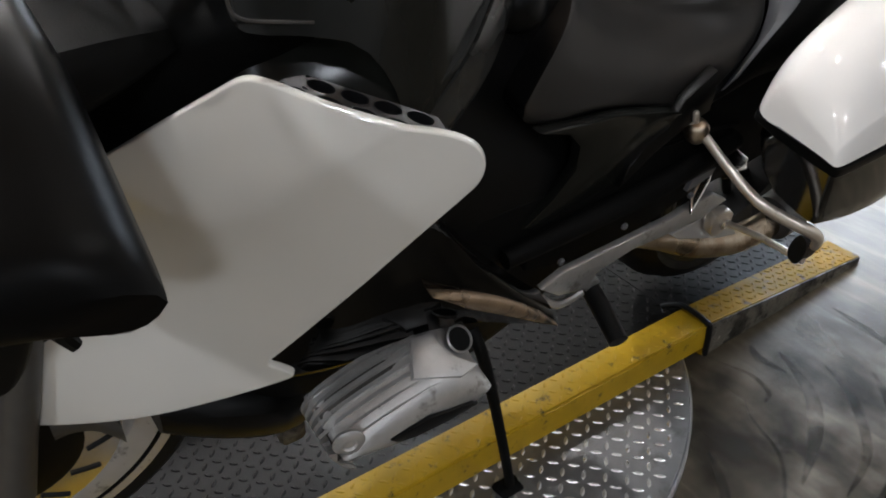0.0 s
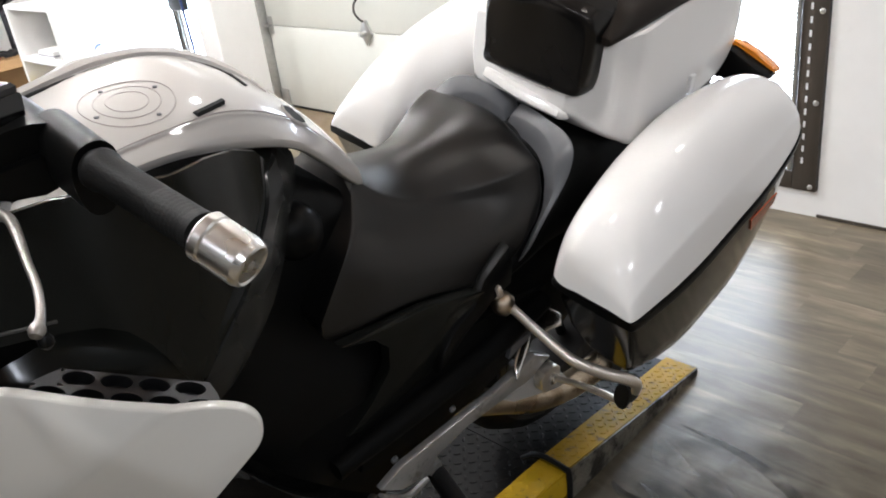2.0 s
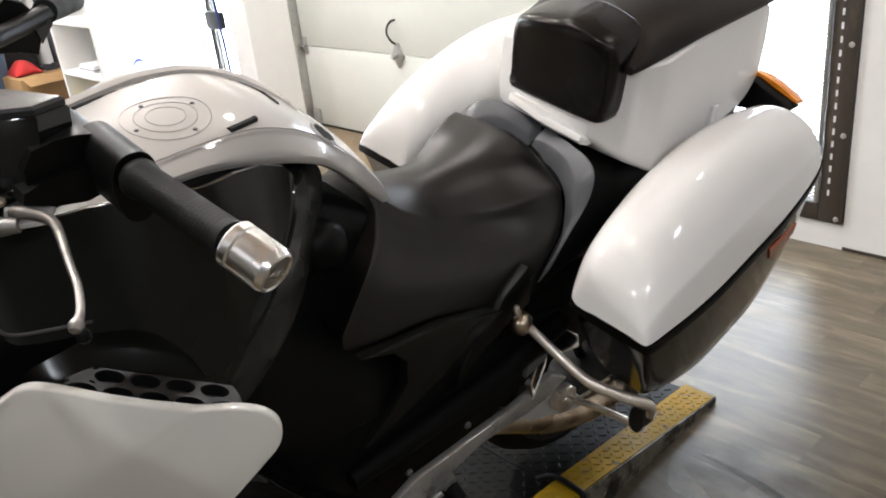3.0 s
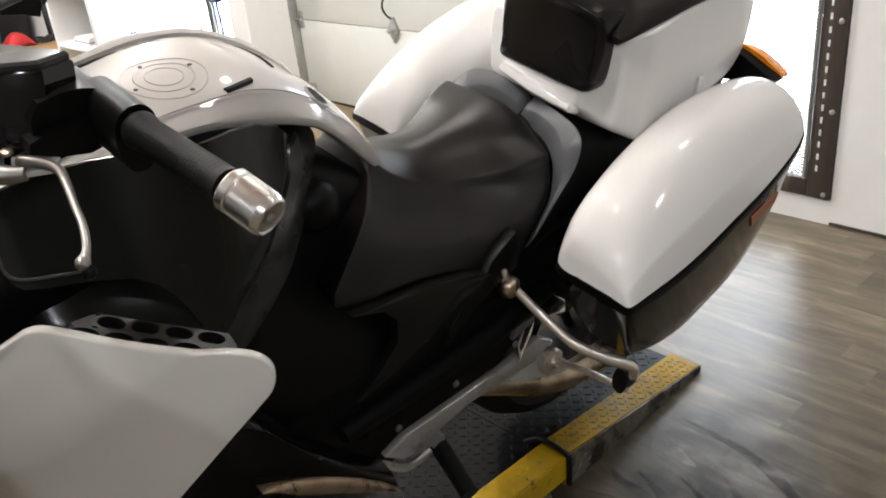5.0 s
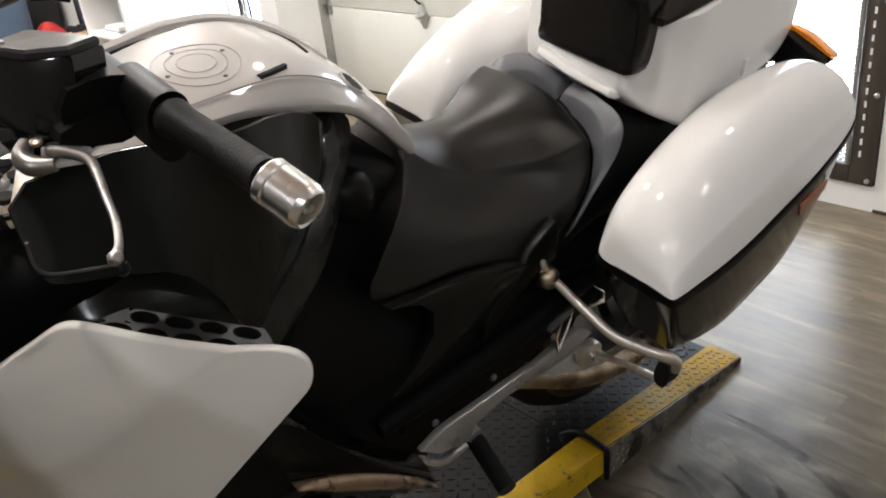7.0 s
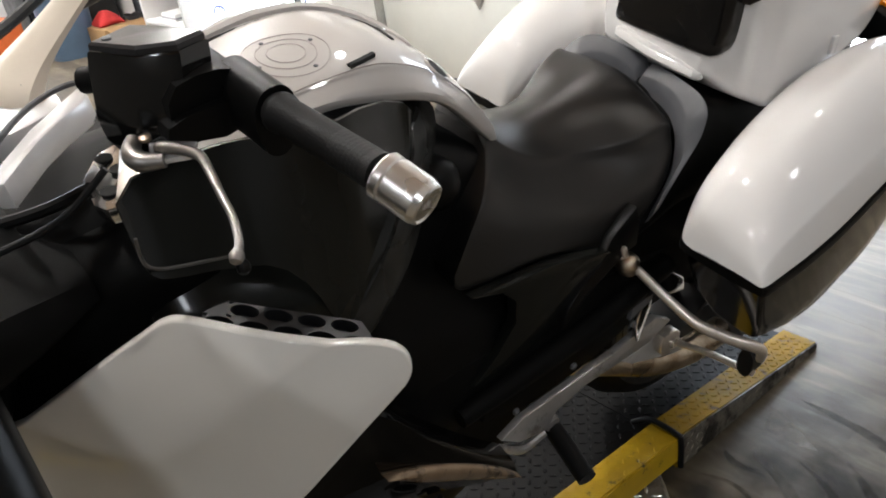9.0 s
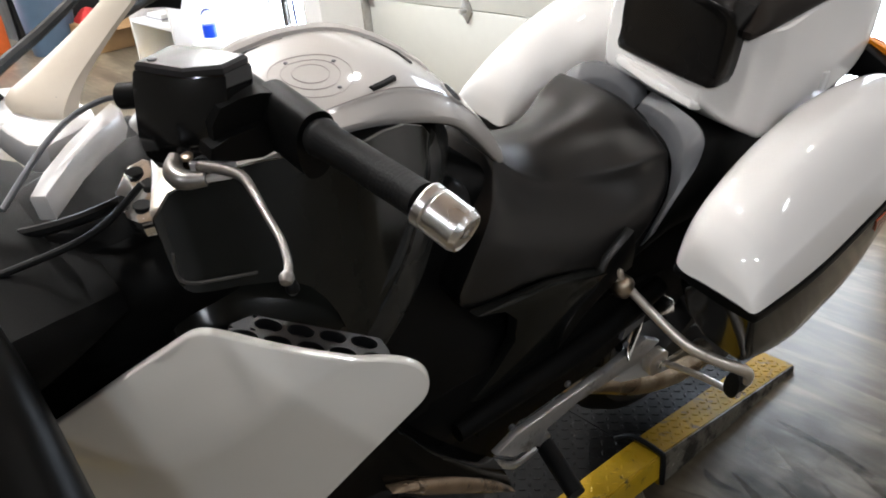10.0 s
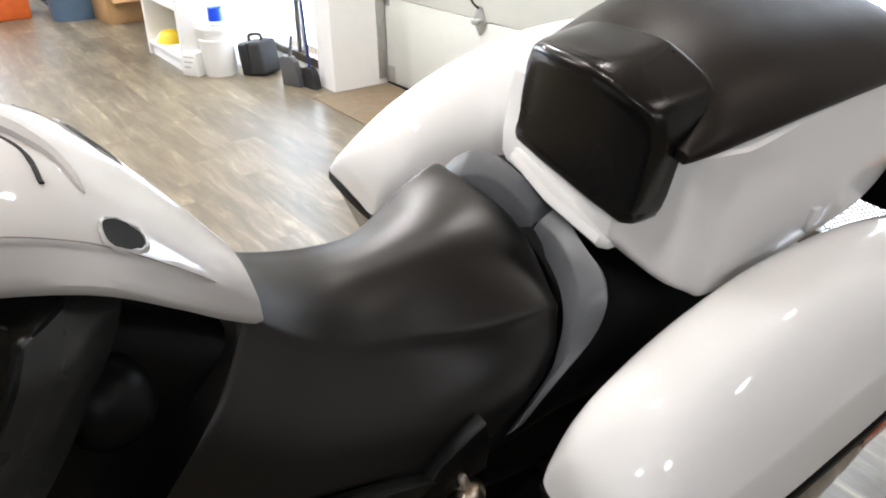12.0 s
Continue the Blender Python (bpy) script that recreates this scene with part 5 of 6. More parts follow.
def wing_panel():
    bm = bmesh.new()
    face = bm.faces.new([bm.verts.new((wing_u(q.x, q.y), q.x, q.y)) for q in chaikin([Vector((y, w, 0)) for y, w in WING], 2)])
    a, b, c = [Vector((wing_u(y, w), y, w)) for y, w in ((-1.386, 0.882), (-1.537, 0.762), (-1.612, 0.829))]
    normal = Vector((1, -0.70, 0.149)).normalized()
    # the fold runs from the rear corner down to b and up again to the upper edge
    cut, way = (b - a).cross(normal).normalized(), (b - a).normalized()
    cut2 = (c - b).cross(normal).normalized()
    steps = (-0.28, -0.24, -0.2, -0.165, -0.135, -0.11, -0.09, -0.072, -0.056, -0.042, -0.03, -0.02, -0.011, -0.003, 0.003, 0.014, 0.04, 0.07)
    for way_no, co in ((cut, a), (cut2, b)):
        for k in steps:
            bmesh.ops.bisect_plane(bm, geom=bm.verts[:] + bm.edges[:] + bm.faces[:], plane_co=co + way_no * k, plane_no=way_no)
    for v in bm.verts:
        d1, d2 = (v.co - a).dot(cut), (v.co - b).dot(cut2)
        d = 0.5 * (d1 + d2 - math.sqrt((d1 - d2) ** 2 + 0.0016))
        soft = math.sqrt(d * d + 0.000006)
        grow = 0.36 + 0.64 * min(1.0, max(0.0, (v.co - a).dot(way) / 0.12))
        # a flat slope down to the upper edge, a hollow sweep below; lower and tighter at the rear end
        rise = max(0.0, 1 - soft / (0.15 * grow)) if d > 0 else math.exp(-soft / (0.06 * grow))
        v.co += normal * 0.028 * grow * rise
    made = bmesh.ops.extrude_face_region(bm, geom=bm.faces[:])
    verts = [g for g in made["geom"] if isinstance(g, bmesh.types.BMVert)]
    bmesh.ops.translate(bm, verts=verts, vec=-normal * 0.012)
    rim = [e for e in bm.edges if e.calc_face_angle(0) > 1.0]
    bmesh.ops.bevel(bm, geom=rim, offset=0.003, segments=3, profile=0.5, affect="EDGES")
    return bm


wing = p("fairing_wing", wing_panel(), PEARL_PAINT, None, "white side fairing panel with a soft fold", 25)


# vent with oval holes behind the wing's top edge
def vent():
    bm = bmesh.new()
    o = Vector((wing_u(-1.478, 0.908), -1.478, 0.908))
    e = Vector((wing_u(-1.342, 0.866), -1.342, 0.866))
    along = e - o
    long = along.length
    along.normalize()
    across = Vector((-0.8, 0.22, 0.12))
    across = (across - along * across.dot(along)).normalized()
    normal = along.cross(across).normalized()
    if normal.z < 0:
        normal = -normal
    o = o - normal * 0.009 + across * 0.01
    cell, deep_w = long / 5.6, 0.0195
    for r, first, number in ((0, 0.1, 5), (1, 0.75, 4)):
        for k in range(number):
            cc = o + along * (cell * (first + k + 0.5)) + across * (deep_w * (r + 0.42))
            outer, inner, deep = [], [], []
            for i in range(16):
                a = 2 * math.pi * i / 16
                ca, sa = math.cos(a), math.sin(a)
                m = max(abs(ca), abs(sa))
                outer.append(bm.verts.new(cc + along * (ca / m * cell * 0.5) + across * (sa / m * deep_w * 0.5)))
                inner.append(bm.verts.new(cc + along * (ca * cell * 0.43) + across * (sa * deep_w * 0.42)))
                deep.append(bm.verts.new(cc + along * (ca * cell * 0.43) + across * (sa * deep_w * 0.42) - normal * 0.014))
            for i in range(16):
                j = (i + 1) % 16
                bm.faces.new((outer[i], outer[j], inner[j], inner[i]))
                bm.faces.new((inner[i], inner[j], deep[j], deep[i]))
            bm.faces.new(deep)
    # tapering ends
    for pts in (((0.1, 0.92), (0.75, 0.92), (0.75, 1.92), (0.5, 1.6), (0.2, 1.15)), ((4.75, 0.92), (5.1, 0.92), (5.0, 1.3), (4.75, 1.92))):
        bm.faces.new([bm.verts.new(o + along * (cell * x) + across * (deep_w * y)) for x, y in pts])
    bmesh.ops.remove_doubles(bm, verts=bm.verts[:], dist=0.0003)
    return bm


p("vent_grille", vent(), VENT_GREY, wing, "dark grey grille with rows of oval holes")
# black skirt below the wing; a tan strip paints the highlight on its tail
p("lower_skirt", body([[(u - 0.05, y, t + 0.02), (u - 0.012, y, t + 0.012), (u, y, t), (u + 0.002, y, (t + b) / 2), (u - 0.004, y, b), (u - 0.05, y, b)] for y, u, t, b in
    ((-1.52, 0.17, 0.6, 0.47), (-1.5, 0.2, 0.6, 0.468), (-1.42, 0.235, 0.69, 0.478), (-1.32, 0.252, 0.7, 0.495), (-1.23, 0.26, 0.59, 0.485), (-1.15, 0.262, 0.498, 0.445), (-1.085, 0.26, 0.43, 0.415))], 26, 1), GLOSS_BLACK, None, "black lower fairing skirt with a pointed tail")
TIP_EDGE = [(-1.315, 0.606, 0.003), (-1.295, 0.598, 0.014), (-1.26, 0.58, 0.03), (-1.21, 0.547, 0.036), (-1.16, 0.505, 0.032), (-1.118, 0.463, 0.022), (-1.085, 0.424, 0.004)]  # y, upper edge, breadth
p("tail_highlight", body([[(0.262, y, w), (0.2705, y, w - 0.25 * b), (0.272, y, w - 0.6 * b), (0.266, y, w - b), (0.256, y, w - 0.9 * b), (0.254, y, w - 0.2 * b)] for y, w, b in TIP_EDGE], 36, 2), SKIRT_HIGHLIGHT, None, "tan highlight painted along the skirt's tail edge", 60)
KNEE = [  # w, rear edge (u, y), outer corner of the rim (u, y)
    (0.956, (0.05, -1.11), (0.1, -1.16)), (0.95, (0.052, -1.1), (0.118, -1.155)), (0.928, (0.06, -1.08), (0.137, -1.168)), (0.9, (0.082, -1.094), (0.152, -1.19)), (0.87, (0.107, -1.123), (0.178, -1.228)), (0.845, (0.13, -1.15), (0.194, -1.262)),
    (0.818, (0.16, -1.19), (0.2, -1.292)), (0.797, (0.183, -1.232), (0.204, -1.31)), (0.775, (0.197, -1.272), (0.206, -1.325)), (0.74, (0.2, -1.305), (0.207, -1.345)), (0.64, (0.198, -1.345), (0.2, -1.375)), (0.56, (0.18, -1.38), (0.18, -1.4))]
p("knee_panel", body([[(ou - 0.14, -1.5, w), (ou - 0.03, -1.5, w), (ou, -1.43, w), (ou + 0.004, oy - 0.03, w), (ou + 0.001, oy, w), (ou * 0.75 + u * 0.25 + 0.004, oy * 0.75 + y * 0.25, w), (ou * 0.3 + u * 0.7 + 0.006, oy * 0.3 + y * 0.7, w), (u + 0.002, y, w), (u - 0.012, y - 0.002, w), (u - 0.05, y - 0.03, w), (ou - 0.16, -1.3, w)] for w, (u, y), (ou, oy) in KNEE], 34, 2), COVER_BLACK, None, "dark knee fairing with a rounded rear edge", 40)



def knee_face():
    """The smooth glossy side of the knee fairing: an upright sheet whose rear bends in towards the tank."""
    outline = [(-1.5, 1.03), (-1.503, 0.985), (-1.498, 0.965), (-1.485, 0.952), (-1.43, 0.938), (-1.38, 0.918), (-1.345, 0.87), (-1.325, 0.815), (-1.305, 0.8), (-1.285, 0.83), (-1.24, 0.862), (-1.2, 0.895), (-1.165, 0.945), (-1.16, 0.985), (-1.22, 1.012), (-1.32, 1.026), (-1.42, 1.036)]
    bm = bmesh.new()
    bm.faces.new([bm.verts.new((0.0, q.x, q.y)) for q in chaikin([Vector((y, w, 0)) for y, w in outline], 1)])
    for k in range(34):
        bmesh.ops.bisect_plane(bm, geom=bm.verts[:] + bm.edges[:] + bm.faces[:], plane_co=(0, -1.5 + 0.01 * k, 0), plane_no=(0, 1, 0))
    made = bmesh.ops.extrude_face_region(bm, geom=bm.faces[:])
    back = {g for g in made["geom"] if isinstance(g, bmesh.types.BMVert)}
    for v in bm.verts:
        bend = math.sqrt(max(0.0, v.co.y + 1.3) ** 2 + 0.0004) - 0.02
        v.co.x = 0.204 - 0.62 * bend - 0.9 * max(0.0, v.co.z - 0.985) - (0.004 if v in back else 0.0)
    return bm


p("knee_face", knee_face(), COVER_BLACK, None, "glossy black knee fairing side")
rim_rows = []
for row in catmull([(w, *e, *o) for w, e, o in KNEE[1:9]], 30):
    w, eu, ey, ou, oy = row
    out = Vector((0.8, 0.55, 0.1)) * 0.0035
    a, b, m = Vector((eu + 0.002, ey, w)), Vector((ou + 0.001, oy, w)), Vector((ou * 0.5 + eu * 0.5 + 0.0065, oy * 0.5 + ey * 0.5, w))
    rim_rows.append([a - out, a + out * 0.6, (a + m) / 2 + out * 1.3, m + out * 1.5, (m + b) / 2 + out * 1.3, b + out * 0.5, b - out, m - out])
p("knee_rim", loft(rim_rows), RIM_GREY, None, "dark grey satin rim of the knee fairing", 60)

# cylinder head
HEAD = [(-1.464, 0.464, 0.456), (-1.457, 0.473, 0.442), (-1.443, 0.48, 0.434), (-1.415, 0.49, 0.424), (-1.38, 0.5, 0.414), (-1.33, 0.512, 0.412), (-1.29, 0.51, 0.417), (-1.262, 0.49, 0.426), (-1.25, 0.475, 0.448)]


def head_top(y):
    return float(np.interp(y, [h[0] for h in HEAD], [h[1] for h in HEAD]))


head = p("cylinder_head", body([[(0.228, y, t), (0.25, y, t), (0.30, y, t - 0.012), (0.324, y, t - 0.03 if t - b > 0.06 else (t + b) / 2), (0.33, y, (t + b * 2) / 3), (0.322, y, b + 0.006), (0.29, y, b), (0.228, y, b)] for y, t, b in HEAD], 30, 1), CAST_SILVER, None, "silver cylinder head with cooling fins", 40)
for k in range(7):
    u = 0.236 + 0.0115 * k
    slope = max(0.0, u - 0.255) * 0.5
    pts = [(-1.445, 0.412 - 0.1 * slope), (-1.464, 0.428), (-1.473, 0.452)] + [(y, head_top(y) - slope + 0.007) for y in (-1.462, -1.443, -1.415, -1.38, -1.345, -1.322)]
    rings = [[Vector((u, q[0], q[1])), Vector((u + 0.0055, q[0], q[1])), Vector((u + 0.006, q[0] + 0.01, q[1] - 0.018)), Vector((u - 0.0005, q[0] + 0.01, q[1] - 0.018))] for q in catmull(pts, 24)]
    p("cooling_fin", loft(rings), CAST_SILVER, head)
# Slab under the fins; its dark colour paints the shade between them.
p("fin_gap_shade", body([[(0.232, y, t - 0.02), (0.232, y, t + 0.001), (0.262, y, t + 0.001), (0.312, y, t - 0.02), (0.312, y, t - 0.035)] for y, t in ((-1.462, 0.466), (-1.443, 0.478), (-1.39, 0.496), (-1.33, 0.508))], 8, 0), FIN_SHADE, head, "dark slab painting the shade between the fins")
p("spark_cover", plate([(0.252, -1.33, 0.521), (0.256, -1.3, 0.521), (0.29, -1.295, 0.51), (0.312, -1.262, 0.494), (0.318, -1.292, 0.494), (0.298, -1.352, 0.506)], (-0.006, 0, -0.012), 0.003), CAST_SILVER, head, "smooth silver cover")
p("head_bolt", lathe([(0, 0.019), (0.004, 0.02), (0.008, 0.016), (0.009, 0.009), (0.006, 0.007), (0.006, 0.001)], (0.318, -1.452, 0.478), (1, -1.62, 0.56), 20), CAST_SILVER, head)
p("black_inlay", plate([(0.331, -1.4, 0.452), (0.333, -1.345, 0.462), (0.333, -1.28, 0.448), (0.331, -1.268, 0.436), (0.329, -1.31, 0.426), (0.328, -1.36, 0.426), (0.329, -1.388, 0.436)], (-0.012, 0, 0), 0.002), SATIN_BLACK, head)
p("plug_ring", lathe([(0, 0.018), (0.003, 0.0186), (0.0045, 0.017), (0.001, 0.0158)], (0.274, -1.27, 0.506), (0.5, -1.2, 0.9), 20), CAST_SILVER, head)
p("oil_cap", lathe([(0, 0.0158), (0.0018, 0.0158), (0.002, 0.001)], (0.274, -1.27, 0.506), (0.5, -1.2, 0.9), 18), MATT_BLACK, head, "black plug in a silver ring")

# side stand
stand = p("side_stand", tube([(0.24, -1.22, 0.46), (0.272, -1.215, 0.42), (0.288, -1.17, 0.24), (0.29, -1.115, 0.035)], [0.01, 0.009, 0.0085, 0.0085], 10, 20), MATT_BLACK, None, "black steel side stand")
p("stand_foot", box(0.268, 0.31, -1.14, -1.09, 0.0, 0.026, 0.008), MATT_BLACK, stand)

# frame plate, pegs and exhaust
fp = p("footrest_plate", side([(-1.059, 0.416), (-1.019, 0.435), (-0.951, 0.439), (-0.807, 0.447), (-0.706, 0.466), (-0.659, 0.434), (-0.712, 0.411), (-0.87, 0.413), (-0.939, 0.397), (-0.954, 0.365), (-1.017, 0.381)], 0.202, 0.014), CAST_SILVER, None, "silver footrest plate")
p("frame_rail", tube([(0.172, -1.12, 0.485), (0.174, -0.95, 0.5), (0.174, -0.8, 0.515), (0.172, -0.66, 0.545)], [0.016, 0.02, 0.02, 0.018], 10, 20), MATT_BLACK, None, "black frame tube")
for y, w in ((-0.92, 0.492), (-0.78, 0.498), (-1.04, 0.474)):
    p("frame_bolt", lathe([(0, 0.006), (0.004, 0.006), (0.006, 0.003)], (0.206, y, w), (1, y, w), 8), GREY_PLASTIC, fp)
p("inner_guard", side([(-1.06, 0.42), (-1.05, 0.52), (-0.9, 0.58), (-0.64, 0.56), (-0.64, 0.46), (-0.8, 0.4), (-0.95, 0.39)], 0.16, 0.02), MATT_BLACK, None, "matt black inner guard")
p("chrome_link", side([(-0.77, 0.458), (-0.762, 0.478), (-0.712, 0.506), (-0.69, 0.509), (-0.718, 0.486)], -0.016, 0.008, -0.8), CHROME, None, "bright chrome linkage")
p("chrome_tab", side([(-0.7, 0.512), (-0.651, 0.524), (-0.627, 0.506), (-0.637, 0.491), (-0.68, 0.497)], -0.005, 0.008, -0.8), CHROME, None, "bright chrome tab")
p("grey_link", side([(-0.765, 0.485), (-0.761, 0.511), (-0.71, 0.515), (-0.715, 0.5)], 0.19, 0.008), GREY_PLASTIC)
p("plate_bolt", plate([(0.216, -0.7, 0.418), (0.216, -0.66, 0.424), (0.216, -0.635, 0.4), (0.216, -0.65, 0.362), (0.216, -0.685, 0.366)], (-0.02, 0, 0), 0.004, 1), BRUSHED_BAR, fp, "bronze clamp with a bolt")
p("clamp_bolt", lathe([(0, 0.011), (0.005, 0.011), (0.008, 0.006), (0.004, 0.003), (0.004, 0.0005)], (0.2165, -0.665, 0.395), (1, -0.665, 0.395), 14), CHROME, fp)
bar = p("guard_bar", tube([(0.17, -0.79, 0.62), (0.195, -0.775, 0.598), (0.24, -0.757, 0.565), (0.295, -0.741, 0.537), (0.335, -0.71, 0.518), (0.362, -0.685, 0.507), (0.372, -0.667, 0.492), (0.372, -0.662, 0.47)], [0.007, 0.0075, 0.0078, 0.0088, 0.0098, 0.0098, 0.009, 0.007], 12, 36), BRUSHED_BAR, None, "bent chrome guard bar")
p("bar_knob", lathe([(0, 0.01), (0.01, 0.017), (0.024, 0.02), (0.034, 0.015), (0.038, 0.008), (0.039, 0.001)], (0.18, -0.775, 0.585), (0.17, -0.8, 0.66), 16), EXHAUST, bar, "bronze brown bulb")
p("knob_pin", lathe([(0, 0.006), (0.018, 0.0055), (0.021, 0.003), (0.0215, 0.0005)], (0.1754, -0.7867, 0.6204), (0.17, -0.8, 0.66), 10), BRUSHED_BAR, bar, "bright steel pin")
p("peg_rod", tube([(0.215, -0.66, 0.393), (0.28, -0.655, 0.412), (0.365, -0.655, 0.43)], 0.006, 8, 10), BRUSHED_BAR, bar)
p("peg_rubber", body([[(0.34, y, 0.478), (0.366, y, 0.47), (0.364, y, 0.418), (0.336, y, 0.426)] for y in (-0.665, -0.65, -0.635, -0.63)], 8, 2), RUBBER, bar, "black rubber peg")
fr = p("rider_footrest", tube([(0.15, -0.925, 0.345), (0.185, -0.925, 0.335), (0.285, -0.945, 0.316)], [0.01, 0.016, 0.0165], 12, 12), RUBBER, None, "black rubber rider footrest")
p("peg_joint", lathe([(0, 0.012), (0.01, 0.016), (0.022, 0.014)], (0.17, -0.93, 0.352), (0.3, -0.93, 0.34), 12), ALUMINIUM, fr)
p("shift_lever", tube([(0.2, -1.06, 0.4), (0.19, -1.0, 0.34), (0.19, -0.95, 0.345)], 0.007, 8, 12), ALUMINIUM)
p("exhaust_pipe", tube([(0.06, -0.82, 0.33), (0.11, -0.78, 0.335), (0.145, -0.72, 0.325), (0.155, -0.622, 0.272), (0.16, -0.505, 0.232), (0.165, -0.421, 0.234), (0.165, -0.356, 0.24)], [0.022, 0.024, 0.025, 0.027, 0.028, 0.028, 0.028], 16, 36), EXHAUST, None, "heat tinted exhaust pipe")
p("exhaust_shield", side([(-0.761, 0.385), (-0.677, 0.39), (-0.584, 0.335), (-0.548, 0.292), (-0.603, 0.306), (-0.73, 0.36)], 0.188, 0.008), SILVER_PAINT, None, "silver exhaust heat shield")
p("silencer", body([[(0.165 + 0.05 * math.cos(a), y, w + 0.045 * math.sin(a)) for a in (2 * math.pi * k / 10 for k in range(10))] for y, w in ((-0.4, 0.25), (-0.34, 0.27), (-0.15, 0.36), (-0.06, 0.39))], 12, 1), DULL_METAL, None, "dull grey silencer")

# handlebar group
hb = p("handlebar", tube([(0.06, -1.47, 1.08), (0.14, -1.41, 1.1), (0.25, -1.385, 1.101), (0.36, -1.379, 1.1)], 0.012, 12, 24), SATIN_BLACK, None, "black handlebar with its left controls")
GA, GB = Vector((0.252, -1.386, 1.101)), Vector((0.376, -1.377, 1.1))
gw = (GB - GA).normalized()
grip_prof = [(0, 0.0145), (0.004, 0.0165), (0.01, 0.0165), (0.013, 0.0148)]
s = 0.078
while s < 0.118:
    grip_prof += [(s, 0.0146), (s + 0.0015, 0.01435), (s + 0.003, 0.0146)]
    s += 0.0045
grip_prof.append(((GB - GA).length, 0.0148))
p("grip", lathe(grip_prof, GA, GB, 24), RUBBER, hb, "smooth black rubber grip with a ribbed end")
TIP = Vector((0.414, -1.366, 1.088))
bend = (TIP - GB).normalized()
bl = (TIP - GB).length
p("bar_end", lathe([(0, 0.016), (0.002, 0.0178), (0.008, 0.0178), (0.0095, 0.0168), (0.011, 0.0178), (bl - 0.006, 0.0178), (bl - 0.001, 0.016), (bl, 0.0145), (bl - 0.0012, 0.013), (bl - 0.0012, 0.0045), (bl - 0.006, 0.004), (bl - 0.006, 0.0005)], GB, TIP, 36), BRUSHED, hb, "turned aluminium bar end weight", 18)
p("switch_housing", body([[(u, -1.386 + dy, 1.102 + dw) for dy, dw in ((-0.021, -0.004), (-0.012, 0.018), (0.009, 0.02), (0.02, 0.003), (0.013, -0.04), (-0.012, -0.042))] for u in (0.182, 0.19, 0.225, 0.247, 0.252)], 12, 2), SATIN_BLACK, hb, "black switch housing")
p("master_cylinder", body([[(u, -1.405 + dy, 1.094 + dw) for dy, dw in ((-0.045, -0.024), (-0.045, 0.022), (-0.01, 0.03), (0.026, 0.022), (0.03, -0.006), (0.012, -0.034))] for u in (0.128, 0.135, 0.17, 0.195, 0.2)], 10, 1), SATIN_BLACK, hb, "black clutch master cylinder")
RES = [(0.173, -1.457), (0.123, -1.476), (0.096, -1.432), (0.121, -1.42), (0.177, -1.401), (0.19, -1.43)]


def res_ring(w, grow, du=0.0, dy=0.0):
    return [(0.148 + (u - 0.148) * grow + du, -1.438 + (y + 1.438) * grow + dy, w + (u - 0.148) * 0.15) for u, y in RES]


res = p("clutch_reservoir", loft([res_ring(1.05, 0.5, 0.016, -0.012), res_ring(1.054, 0.74, 0.016, -0.012), res_ring(1.064, 0.92, 0.013, -0.011), res_ring(1.08, 1.02, 0.009, -0.009), res_ring(1.12, 1.06, 0.002, -0.002), res_ring(1.132, 1.04), res_ring(1.134, 1.0)]), SHELL_BLACK, hb, "glossy black clutch fluid reservoir", 50)
p("reservoir_lid", loft([res_ring(1.1345, 0.99), res_ring(1.139, 0.99), res_ring(1.1415, 0.93), res_ring(1.1425, 0.5)]), RES_LID, res, "dark grey reservoir lid", 20)
for u, y in ((0.128, -1.462), (0.165, -1.415)):
    p("lid_screw", lathe([(0, 0.004), (0.0015, 0.004), (0.002, 0.002)], (u, y, 1.141 + (u - 0.148) * 0.15), (u, y, 2), 10), GREY_PLASTIC, res)
p("lever_perch", body([[(u, -1.425 + dy, 1.082 + dw) for dy, dw in ((-0.035, -0.006), (-0.03, 0.012), (0.035, 0.018), (0.035, -0.012))] for u in (0.15, 0.165, 0.195, 0.208)], 8, 1), SATIN_BLACK, hb)
lever = p("clutch_lever", tube([(0.2, -1.464, 1.073), (0.22, -1.46, 1.08), (0.246, -1.452, 1.083), (0.272, -1.456, 1.083), (0.308, -1.465, 1.084), (0.338, -1.472, 1.084), (0.362, -1.481, 1.082), (0.37, -1.487, 1.08)], [0.0055, 0.005, 0.0042, 0.0036, 0.0031, 0.003, 0.0031, 0.0036], 10, 40), LEVER_METAL, hb, "silver clutch lever")
p("lever_ball", lathe([(0, 0.003), (0.002, 0.0045), (0.005, 0.0054), (0.009, 0.004), (0.0105, 0.001)], (0.368, -1.485, 1.081), (0.412, -1.525, 1.059), 14), LEVER_METAL, lever)
p("lever_stop", lathe([(0, 0.003), (0.003, 0.0048), (0.007, 0.0046), (0.01, 0.0015)], (0.373, -1.486, 1.076), (0.38, -1.486, 1.048), 12), SATIN_BLACK, lever, "black lever end stop")
p("lever_pivot", tube([(0.176, -1.474, 1.074), (0.186, -1.482, 1.068), (0.2, -1.48, 1.066), (0.212, -1.466, 1.068)], [0.006, 0.0085, 0.0085, 0.006], 10, 14), LEVER_METAL, lever, "rounded silver lever pivot")
p("pivot_screw", lathe([(0, 0.005), (0.003, 0.005), (0.004, 0.003)], (0.19, -1.47, 1.078), (0.2, -1.49, 1.2), 10), EXHAUST, lever)
